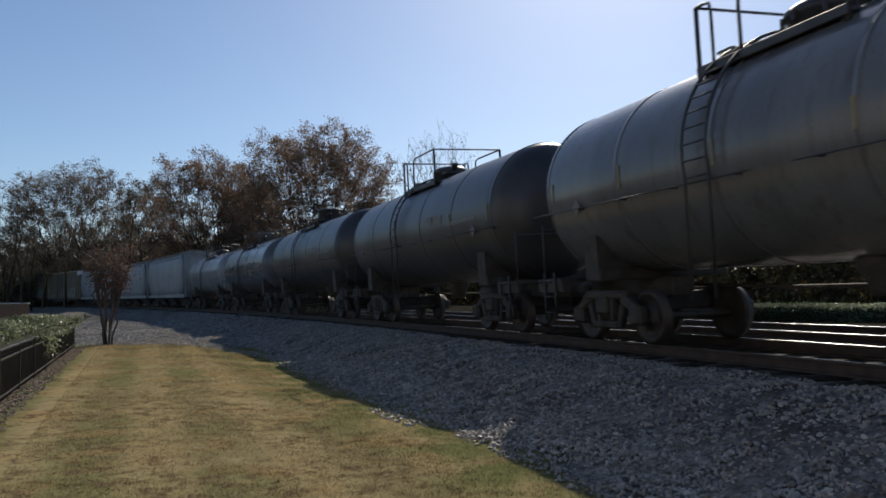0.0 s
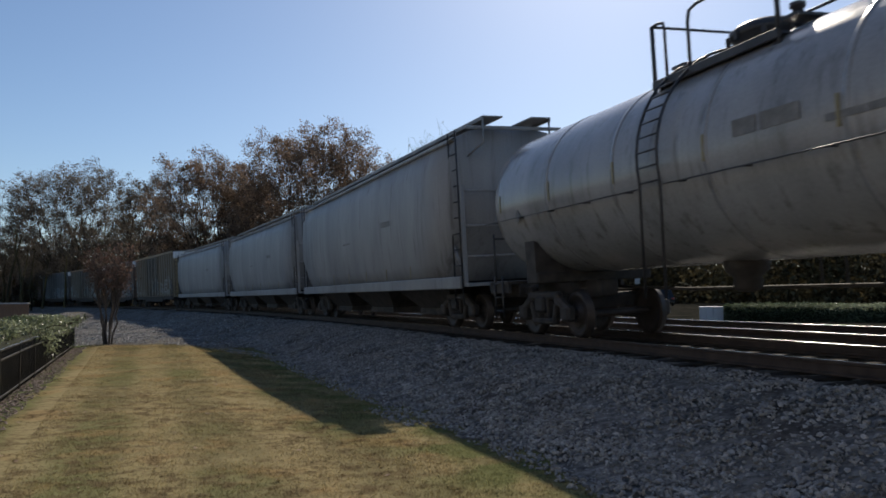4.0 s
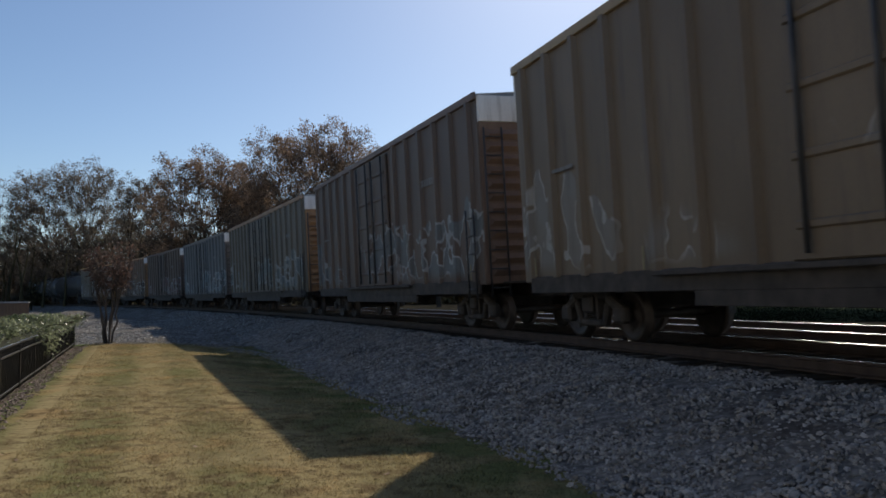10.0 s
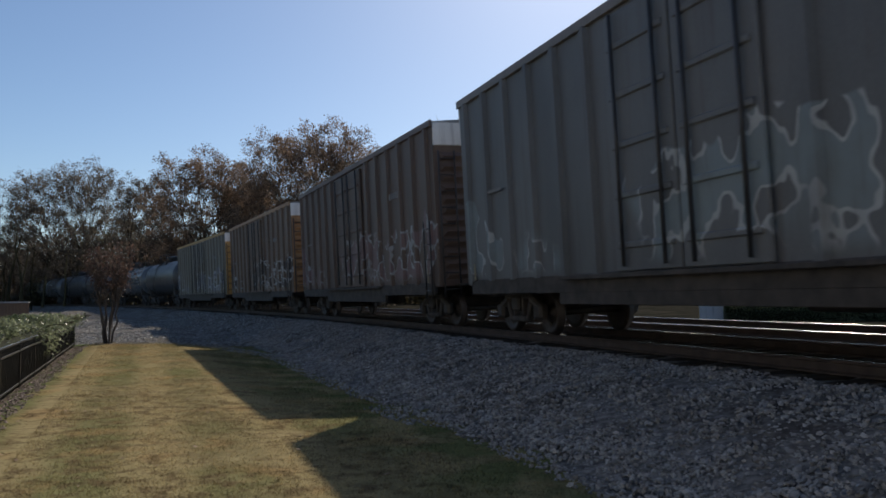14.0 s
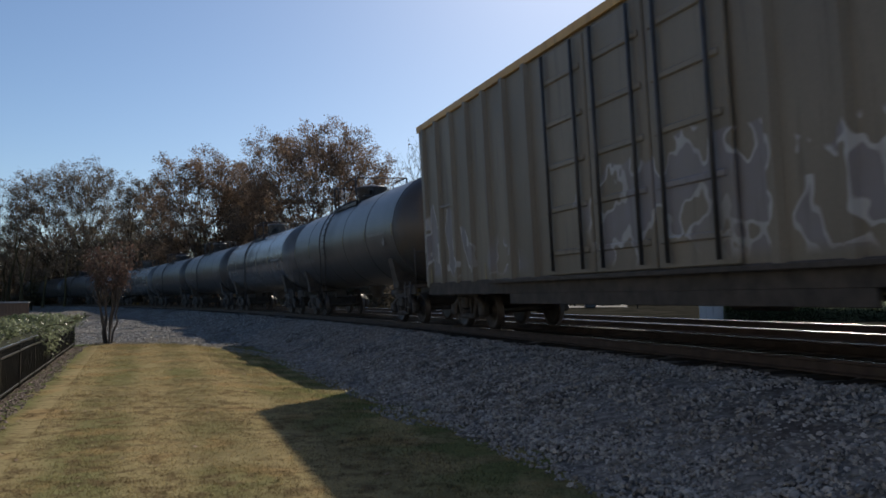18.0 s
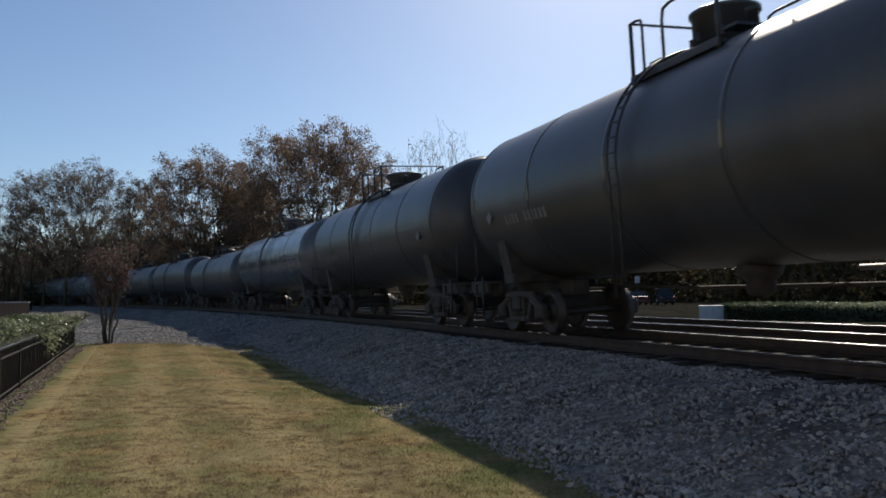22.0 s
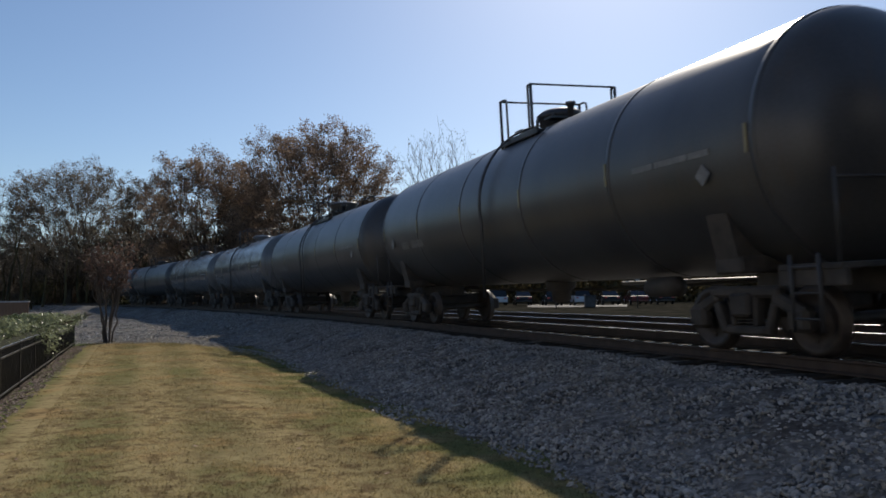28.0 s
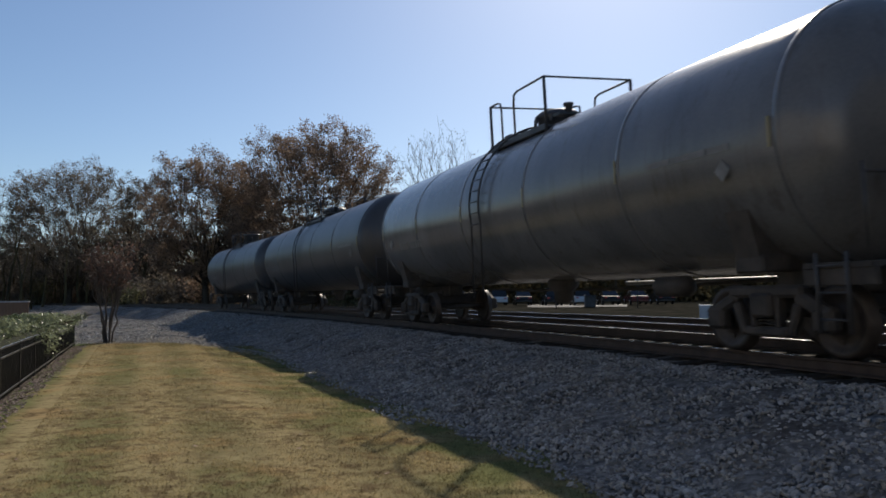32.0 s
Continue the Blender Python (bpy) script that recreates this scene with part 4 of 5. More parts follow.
def box_car(u, L, paints, label, doors):
    """A high boxcar: ribbed sides, plug doors, corrugated ends with white upper panels."""
    car = tagged(new("boxcar"), label, "boxcar", "cars of the freight train")
    mat, plain = paints
    hx, hw, z0, z1 = L / 2 - 0.985, 1.50, 1.02, 5.08
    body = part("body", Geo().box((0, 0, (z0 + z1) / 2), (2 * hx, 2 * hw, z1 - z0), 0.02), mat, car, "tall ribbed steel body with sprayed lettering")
    for y in (-1, 1):
        part("side_sill", Geo().box((0, y * 1.49, 0.98), (2 * hx - 0.6, 0.08, 0.30), 0.01).box((0, y * 1.49, 0.74), (hx * 0.9, 0.07, 0.2), 0.01), M_UNDER, car)
        part("top_plate", Geo().box((0, y * 1.53, 5.04), (2 * hx + 0.02, 0.07, 0.16), 0.01), plain, car)
        n = int((hx * 2 - doors * 1.6) / 2 / 0.92)
        for s in (-1, 1):
            for k in range(n):
                x = s * (doors * 0.8 + (k + 0.6) * (hx - doors * 0.8) / n)
                a, b, c = hw * y, (hw + 0.085) * y, 4.98
                part("side_post", Geo().add(
                    [(x - .11, a, 1.1), (x + .11, a, 1.1), (x + .06, b, 1.1), (x - .06, b, 1.1), (x - .11, a, c), (x + .11, a, c), (x + .06, b, c), (x - .06, b, c)],
                    [(0, 1, 2, 3), (4, 5, 6, 7), (0, 1, 5, 4), (1, 2, 6, 5), (2, 3, 7, 6), (3, 0, 4, 7)], None, True), mat, body)
        for k in range(doors):
            x = (k - (doors - 1) / 2) * 1.62 * (2 if doors == 1 else 1)
            w = 1.58 * (2 if doors == 1 else 1)
            yd = y * (hw + 0.045)
            g = Geo().box((x, yd, 3.0), (w, 0.07, 3.75), 0.02)
            door = part("plug_door", g, mat, car, "sliding plug door")
            for j in range(5):
                part("door_rib", Geo().box((x, yd + y * 0.045, 1.5 + j * 0.72), (w - 0.2, 0.05, 0.1), 0.02), mat, door)
            for s in (-0.32, 0.32):
                part("lock_rod", Geo().tube([(x + s * w, yd + y * 0.09, 1.2), (x + s * w, yd + y * 0.09, 4.85)], 0.03, 6), M_STEEL, door)
        part("door_rail", Geo().box((0, y * 1.6, 1.08), (doors * 3.3, 0.1, 0.07), 0.01), M_UNDER, car)
        marks(car, hx - 3.6, y * (hw + 0.06), 3.6, (0.12, 0.12, 0.12, 0.12, 0.12, 0.12), 0.17)
        marks(car, -hx + 1.4, y * (hw + 0.06), 2.9, (0.3, 0.2, 0.25), 0.06)
        for x in np.linspace(-hx + 0.6, hx - 0.6, 6):
            part("reflector", kept("refl", lambda: None), None, car, "yellow strip", at=pose(x, y * (hw + 0.064), 1.3))
    g = Geo()
    g.add([(-hx, -1.56, 5.08), (hx, -1.56, 5.08), (hx, 0, 5.20), (-hx, 0, 5.20), (hx, 1.56, 5.08), (-hx, 1.56, 5.08), (-hx, -1.56, 5.04), (hx, -1.56, 5.04), (hx, 1.56, 5.04), (-hx, 1.56, 5.04)],
          [(0, 1, 2, 3), (3, 2, 4, 5), (0, 1, 7, 6), (5, 4, 8, 9), (6, 7, 8, 9), (0, 3, 5, 9, 6), (1, 2, 4, 8, 7)], None, True)
    roof = part("roof", g, M_ROOFDARK, car, "galvanised panelled roof")
    for k in range(int(hx * 2 / 1.25)):
        x = -hx + 0.6 + k * 1.25
        part("roof_seam", kept("seam", lambda: Geo().add([(-.03, -1.55, 5.08), (.03, -1.55, 5.08), (.03, 0, 5.20), (-.03, 0, 5.20), (.03, 1.55, 5.08), (-.03, 1.55, 5.08), (0, -1.55, 5.13), (0, 0, 5.25), (0, 1.55, 5.13)],
             [(0, 6, 7, 3), (1, 6, 7, 2), (3, 7, 8, 5), (2, 7, 8, 4), (0, 1, 6), (5, 4, 8)], None, True).mesh("roof_seam", M_ROOFDARK)), None, roof, at=pose(x, 0, 0))
    sets = []
    for s in (-1, 1):
        turn = Matrix.Rotation(0 if s > 0 else math.pi, 4, "Z")
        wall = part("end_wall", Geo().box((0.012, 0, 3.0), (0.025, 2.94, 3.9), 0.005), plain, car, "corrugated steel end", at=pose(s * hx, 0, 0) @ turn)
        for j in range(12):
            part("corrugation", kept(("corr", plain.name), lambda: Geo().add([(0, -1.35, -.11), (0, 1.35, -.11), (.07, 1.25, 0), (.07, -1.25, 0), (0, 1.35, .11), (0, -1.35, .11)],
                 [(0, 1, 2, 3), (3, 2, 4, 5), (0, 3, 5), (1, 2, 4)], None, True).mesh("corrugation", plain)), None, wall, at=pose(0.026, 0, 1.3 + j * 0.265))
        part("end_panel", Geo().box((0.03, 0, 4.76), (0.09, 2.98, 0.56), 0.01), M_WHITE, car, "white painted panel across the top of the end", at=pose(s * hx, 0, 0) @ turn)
        part("end_ladder", kept("blad", lambda: ladder(3.6, 0.42, 9).mesh("end_ladder", M_STEEL)), None, car, at=pose(s * (hx + 0.11), -s * 1.2, 0.75, 0, 0, 90))
        part("side_ladder", kept("slad", lambda: ladder(1.9, 0.42, 5).mesh("side_ladder", M_STEEL)), None, car, at=pose(s * (hx - 0.4), -s * 1.62, 0.75))
        part("end_step", Geo().box((0, 0, 1.05), (0.3, 2.2, 0.05), 0.01), M_UNDER, car, at=pose(s * (hx + 0.17), 0, 0))
        sets += add_truck(car, s * (L / 2 - 2.6))
    part("centre_sill", Geo().box((0, 0, 0.9), (L - 5, 0.4, 0.3), 0.02), M_UNDER, car)
    part("air_tank", Geo().lathe([(-0.5, 0.05), (-0.45, 0.2), (0.45, 0.2), (0.5, 0.05)], 14, "x", (1.6, -0.6, 0.72)), M_UNDER, car)
    add_couplers(car, L, 2.4)
    CARS.append((car, u, L / 2 - 2.6, sets))
    return car


CARS = []
BLACK_L, GREY_L, PALE_L = "black railway tank car with a railed platform on top", "glossy dark grey railway tank car with a railed top platform", "pale grey railway tank car with a railed top platform"
# short tank cars at the head: place of the middle, metres back from the camera's foot at the start
for u, L, mat, lab, cap, sh in ((-6.6, 13.8, M_GREY, GREY_L, "drum", 0), (7.2, 13.8, M_GREY, GREY_L, "low", -0.6), (20.95, 13.7, M_BLACK, BLACK_L, "low", -0.1), (34.9, 14.2, M_BLACK, BLACK_L, "drum", -0.1),
                                (48.97, 13.95, M_GREY, GREY_L, "drum", 0.2), (62.8, 13.65, M_PALE, PALE_L, "low", 0.7)):
    car = tank_car(u, L, 1.45, 4.01 if u < 21 else 4.08, mat, lab, cap, sh)
    if u == 48.97:
        # painted panels low on the sides of this one
        for y in (-1, 1):
            for x, w, dz, h, m, lb in ((1.2, 0.2, -0.2, 0.4, M_MARK, "pale painted panel"), (2.22, 0.75, -0.36, 0.32, M_YELLOW, "faded yellow painted panel")):
                panel = Geo().box((0, 0, 0), (w, 0.008, h), 0)
                part("painted_panel", panel, m, car, lb, at=pose(x, y * (math.sqrt(1.45 ** 2 - dz * dz) + 0.014), 2.63 + dz, y * math.degrees(math.asin(dz / 1.45))))
for u, L in ((78.85, 18.4), (97.4, 18.5), (117.0, 19.8)):
    hopper_car(u, L, "pale grey covered hopper car with roof walkways")
for u, L, c, d, extra in ((137.65, 20.65, "tan", 3, "with white end panels"), (156.85, 17.75, "brown", 2, "with graffiti along its side"), (176.15, 20.65, "olive brown", 3, "with orange-brown ends and pale graffiti"),
                          (195.25, 17.75, "slate grey", 2, "with pale graffiti"), (212.9, 17.7, "dark brown", 2, "with white end panels"), (230.65, 17.75, "rust brown", 2, "with tan ends and graffiti"),
                          (249.86, 20.65, "grey tan", 3, "with orange-yellow ends and graffiti")):
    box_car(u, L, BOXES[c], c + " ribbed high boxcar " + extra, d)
PLATFORMS = {268.3: dict(reach=1.5, tall=0.86, back=0.86, loop=0.6, start=-0.05, cover=0.2), 441.15: dict(start=-0.1, loop=0.55, tall=0.93, back=0.9), 388.0: dict(reach=0.82, ahead=0.6, start=0.47, tall=0.93, back=0.9), 302.25: dict(reach=1.0), 285.25: dict(reach=1.1, ahead=1.25, start=-0.22, tall=0.82, cover=0.35), 352.6: dict(ahead=1.1, start=0.4, tall=0.66, back=0.7), 335.0: dict(reach=1.1, ahead=0.95, start=0.82, tall=0.91, back=0.92), 318.25: dict(ahead=0.95, start=0.22, tall=0.82, loop=0.6, wide=1.05, reach=1.12, back=0.84, cover=0.1),
             423.25: dict(reach=1.05, start=0.05, ahead=1.35, tall=0.9, back=0.95, cover=1.0, squat=0.2)}
for u, L, top, mat, lab, cap, sh in (
        (268.3, 16.2, 4.3, M_BLACK, BLACK_L, "flare", -0.4), (285.25, 17.7, 4.28, M_GREY, GREY_L, "drum", -0.45), (302.25, 16.3, 4.28, M_BLACK, BLACK_L, "drum", -0.35), (318.25, 15.7, 4.25, M_BLACK, BLACK_L, "flare", 0.1),
        (335.0, 17.75, 4.21, M_GREY, GREY_L, "drum", 0.45), (352.6, 17.4, 3.94, M_BLACK, BLACK_L, "low", -0.4), (370.3, 17.4, 4.25, M_BLACK, BLACK_L, "drum", 0), (388.0, 18.0, 4.16, M_BLACK, BLACK_L, "low", 0.4),
        (405.8, 17.6, 4.11, M_BLACK, BLACK_L, "flare", 0.3), (423.25, 17.3, 4.16, M_GREY, GREY_L, "flare", -0.12), (441.15, 18.5, 4.16, M_GREY, GREY_L, "low", 0.2), (460.0, 19.2, 4.18, M_BLACK, BLACK_L, "low", 0), (478.6, 18.0, 4.18, M_BLACK, BLACK_L, "drum", 0)):
    tank_car(u, L, 1.59, top, mat, lab, cap, sh, **PLATFORMS.get(u, {}))


# ---- fence, hedge and wall beside the lawn ----
def fence_point(s):
    """A place s metres along the fence, which runs beside the lawn."""
    a, b = Vector((-4.35, 5.9, 0)), Vector((-12.55, 27.2, 0))
    p = a + (b - a).normalized() * s
    p.z = ground_z(p.x, p.y)
    return p


FENCE_LEN = (Vector((-12.55, 27.2)) - Vector((-4.35, 5.9))).length
FENCE_TURN = math.atan2(27.2 - 5.9, -12.55 + 4.35)


def build_fence():
    bays = 10
    step = FENCE_LEN / bays
    turn = Matrix.Rotation(FENCE_TURN, 4, "Z")
    fence = tagged(new("fence"), "low black metal picket fence beside the lawn", "fence", kind="")
    post = Geo().box((0, 0, 0.41), (0.055, 0.055, 0.85), 0.004).mesh("post", M_FENCE)
    rail = Geo().box((step / 2, 0, 0), (step, 0.03, 0.035), 0.004).mesh("rail", M_FENCE)
    picket = Geo().box((0, 0, 0.42), (0.018, 0.018, 0.78), 0.003).mesh("picket", M_FENCE)
    for k in range(bays + 1):
        p = fence_point(k * step)
        part("post", post, None, fence, at=Matrix.Translation(p) @ turn)
        if k == bays:
            break
        for z in (0.10, 0.68, 0.83):
            part("rail", rail, None, fence, at=Matrix.Translation(p + Vector((0, 0, z))) @ turn)
        for j in range(1, 18):
            part("picket", picket, None, fence, at=Matrix.Translation(fence_point(k * step + j * step / 18)) @ turn)


def leaf_quads(places, rnd, size):
    """Small folded leaves at places."""
    rg, n = np.random.RandomState(rnd.randrange(1 << 30)), len(places)
    p = np.array([tuple(q) for q in places])
    a, b = rg.normal(size=(n, 3)), rg.normal(size=(n, 3))
    a /= np.linalg.norm(a, axis=1)[:, None]
    b -= a * (a * b).sum(1)[:, None]
    b /= np.linalg.norm(b, axis=1)[:, None]
    c, s = np.cross(a, b), size * rg.uniform(0.6, 1.3, (n, 1))
    vs = np.stack([p - b * s, p + c * s * 0.55 + a * s * 0.15, p + b * s, p - c * s * 0.55 + a * s * 0.15], 1).reshape(-1, 3)
    return vs.tolist(), [f for k in range(0, 4 * n, 4) for f in ((k, k + 1, k + 2), (k, k + 2, k + 3))]


def hedge(start, end, width, height, count, size, label, seed, bare=0.0, shoots=()):
    """A clipped evergreen hedge: a solid core whose near-black colour stands for the shade inside, and a skin of small
    leaves; bare: how thin the leaves are low on its flanks, where the core shows; shoots: places along the fence where
    it hangs over, and how far.
    """
    rnd = random.Random(seed)
    a, b = Vector(start), Vector(end)
    d, L = (b - a).normalized(), (b - a).length
    w = Vector((-d.y, d.x, 0))
    root = tagged(new("hedge"), label, "hedge")
    n, vs, fs = max(4, int(L / 0.4)), [], []
    prof = [(-.5, 0), (-.52, .35), (-.47, .75), (-.3, .93), (0, .96), (.3, .93), (.47, .75), (.52, .35), (.5, 0)]

    def skin(s, q, h, out):
        k = 1 + 0.10 * noise.noise((s * 0.8 + seed, q * 3, h * 2)) + 0.06 * noise.noise((s * 3, q * 5 + seed, h * 4))
        end_in = min(1, 0.55 + 0.9 * min(s, L - s) / width)
        p = a + d * s + w * (q * width * k * out * end_in)
        return Vector((p.x, p.y, ground_z(p.x, p.y) + h * height * k * (out if h > 0.5 else 1) * (0.9 + 0.1 * end_in)))
    for i in range(n + 1):
        vs += [skin(L * i / n, q, h, 0.88) for q, h in prof]
    m = len(prof)
    fs = [(i * m + k, i * m + k + 1, (i + 1) * m + k + 1, (i + 1) * m + k) for i in range(n) for k in range(m - 1)] + [tuple(range(m)), tuple(range(n * m, n * m + m))]
    part("twig_core", Geo().add(vs, fs), M_HEDGECORE, root, "solid hedge core, coloured near black for the shade among the twigs")
    places = []
    for _ in range(count):
        s, k = rnd.uniform(-0.05, L + 0.05), rnd.uniform(0, m - 1.001)
        if (k < 2.2 or k > m - 3.2) and rnd.random() < bare:
            continue
        (q0, h0), (q1, h1) = prof[int(k)], prof[int(k) + 1]
        f = k - int(k)
        places.append(skin(min(L, max(0, s)), q0 + (q1 - q0) * f, h0 + (h1 - h0) * f, rnd.uniform(0.86, 1.08)) + d * (s - min(L, max(0, s))))
    for _ in range(count // 8):
        e = rnd.choice((0, L))
        places.append(skin(e, rnd.uniform(-.5, .5), rnd.uniform(0.05, .95), 1) + d * rnd.uniform(-0.08, 0.08))
    g = Geo()
    g.add(*leaf_quads(places, rnd, size))
    part("leaves", g.mesh("leaves", M_HEDGE, False), None, root, "glossy evergreen leaves")
    for s, drop in shoots:
        p, g = fence_point(s) + Vector((0.06, 0.02, 0.98)), Geo()
        back = p - w * 0.5 + Vector((0, 0, 0.08))
        limb(g, back, p, 0.012, 0.008, rnd, 0.1, 3, 4)
        pts = limb(g, p, p + Vector((0.10, 0, -drop)), 0.008, 0.003, rnd, 0.12, 5, 4) + [back.lerp(p, 0.5)] * 3
        stem = part("shoot", g.mesh("shoot", M_BARK, False), None, root, "long shoot hanging over the fence")
        g = Geo()
        g.add(*leaf_quads([rnd.choice(pts) + Vector((rnd.gauss(0, .09), rnd.gauss(0, .09), rnd.gauss(0, .07))) for _ in range(int(90 + 160 * drop))], rnd, 0.036))
        part("shoot_leaves", g.mesh("shoot_leaves", M_HEDGE, False), None, stem)
    return root


def build_mulch():
    rnd, g = random.Random(15), Geo()
    for _ in range(5200):
        p = fence_point(rnd.uniform(2, FENCE_LEN)) + Vector((rnd.uniform(-0.35, 0.38), rnd.uniform(-.3, .3), 0))
        s, a = rnd.uniform(0.015, 0.045), rnd.uniform(0, 6.3)
        c, d = Vector((math.cos(a), math.sin(a), rnd.uniform(-.3, .3))) * s, Vector((-math.sin(a), math.cos(a), rnd.uniform(-.2, .2))) * s * 0.4
        p.z = ground_z(p.x, p.y) + 0.012
        up = Vector((0, 0, s * 0.3))
        g.add([p - c - d, p + c - d, p + c + d, p - c + d, p + up], [(0, 1, 4), (1, 2, 4), (2, 3, 4), (3, 0, 4)], None, True)
    tagged(new("mulch", g.mesh("mulch", M_CHIP, False)), "strip of shredded bark mulch under the fence", "mulch", kind="stuff")


build_fence()
build_mulch()
hedge((-6.36, 7.0, 0), (-13.1, 26.8, 0), 1.5, 1.13, 52000, 0.038, "clipped evergreen hedge growing over the fence", 3, 0.94,
      [(11.4, 0.12), (12.7, 0.3), (13.3, 0.62), (13.8, 0.45), (14.6, 0.15), (15.8, 0.2), (17.0, 0.1), (18.2, 0.16), (19.5, 0.1), (20.6, 0.18), (21.6, 0.12), (22.4, 0.2)])


def build_wall():
    """A low boarded enclosure with a pale cap, beyond the hedge."""
    root = tagged(new("board_fence"), "low brown board screen with a pale capping rail", "screen")
    m = pose(-18.68, 36.0, 0, 0, 0, 176)
    for k in range(44):
        part("board", kept("wboard", lambda: Geo().box((0, 0, 0.73), (0.155, 0.03, 1.44), 0.006).mesh("board", M_WOOD)), None, root, at=m @ pose(0.08 + k * 0.162, 0, 0))
    part("cap", Geo().box((3.56, 0, 1.48), (7.2, 0.16, 0.06), 0.01), M_CONCRETE, root, "pale capping", at=m)
    for k in range(4):
        part("post", Geo().box((0.1 + k * 2.3, -0.07, 0.73), (0.1, 0.1, 1.46), 0.01), M_WOOD, root, at=m)


build_wall()


# ---- trees ----
def tree(x, y, height, spread, low, mat, label, seed, leaves=1.0, tips=420, size=0.2, clump=0.95, bark=M_BARK, thick=1.0, gaps=-0.4, group="trees beyond the railway"):
    """A tapered trunk, limbs that divide towards a billowing crown, twigs with leaf clumps; low: share of the height where the crown starts."""
    rnd, g, places = random.Random(seed), Geo(), []
    base = Vector((x, y, ground_z(x, y) - 0.1))
    r = height * 0.02 * thick
    mid = Vector((x, y, base.z + height * (low + (1 - low) * 0.42)))
    up, down = height + base.z - mid.z, mid.z - base.z - height * low
    # billows of the crown, in the space where its hull is a ball
    balls = [(Vector((0, 0, 0)), 0.87)]
    for k in range(30):
        z = 1 - 1.7 * (k + 0.5) / 30
        a = k * 2.39996 + rnd.uniform(-.25, .25)
        w = math.sqrt(1 - z * z)
        rad = rnd.uniform(0.16, 0.28)
        balls.append((Vector((w * math.cos(a), w * math.sin(a), z)) * (rnd.uniform(1.0, 1.12) - rad), rad))
    pts = []
    while len(pts) < tips:
        q = Vector((rnd.uniform(-1.12, 1.12), rnd.uniform(-1.12, 1.12), rnd.uniform(-1.12, 1.12)))
        if q.length < 0.5 and rnd.random() < 0.6 or noise.noise((q.x * 4.6 + seed, q.y * 4.6, q.z * 4.6)) < gaps:
            continue
        full = (abs(q.x) ** 2.8 + abs(q.y) ** 2.8 + abs(q.z) ** 2.8) ** (1 / 2.8) / q.length
        if any((q * full - c).length < d for c, d in balls):
            pts.append(mid + Vector((q.x * spread, q.y * spread, q.z * (up if q.z > 0 else down))))
    fork = base + Vector((rnd.gauss(0, .3), rnd.gauss(0, .3), height * max(low, 0.13)))
    g.tube([base, base + Vector((0, 0, 0.35))], [r * 1.7, r * 1.2], 9, False)
    limb(g, base + Vector((0, 0, 0.3)), fork, r * 1.25, r * 0.95, rnd, 0.04, 4, 9)
    # every twig joins the branch that makes the shortest way down to the fork
    pts.sort(key=lambda p: (p - fork).length)
    P, way, dad = np.zeros((tips + 1, 3)), np.zeros(tips + 1), [0] * (tips + 1)
    P[0] = fork
    for i, p in enumerate(pts, 1):
        d = np.linalg.norm(P[:i] - np.array(p), axis=1)
        dad[i] = j = int(np.argmin(d + 0.75 * way[:i]))
        P[i], way[i] = p, way[j] + d[j]
    load = np.ones(tips + 1)
    for i in range(tips, 0, -1):
        load[dad[i]] += load[i]
    fat = np.maximum(r * 0.95 * (load / load[0]) ** 0.46, 0.011)
    for i in range(1, tips + 1):
        j, wide = dad[i], fat[i]
        a, b = Vector(P[j]), Vector(P[i])
        c = a.lerp(b, 0.5) + Vector((rnd.gauss(0, 1), rnd.gauss(0, 1), rnd.gauss(0.5, 0.6))) * (b - a).length * 0.07
        g.tube([a, c, b], [min(fat[j], wide * 1.25), wide * 1.05, wide], 3 if wide < 0.06 else 5, False)
        if load[i] < 9:
            n = rnd.uniform(0.6, 1.3) * 34 * leaves
            places += [b.lerp(a, rnd.random() * 0.5) + Vector((rnd.gauss(0, 1), rnd.gauss(0, 1), rnd.gauss(0, 0.7))) * clump * 0.4 for _ in range(int(n + rnd.random()))]
    ob = tagged(new("tree"), label, "tree", group)
    part("trunk", g.mesh("trunk", bark, False), None, ob, "dark forked trunk and limbs")
    c = Geo()
    c.add(*leaf_quads(places, rnd, size))
    part("crown", c.mesh("crown", mat, False), None, ob)
    return ob


def bearing(px, dist):
    """A place dist metres off in the direction px, which runs across the view from -1 to 1."""
    a = math.atan(px * 0.5552)
    return math.sin(a) * dist, math.cos(a) * dist


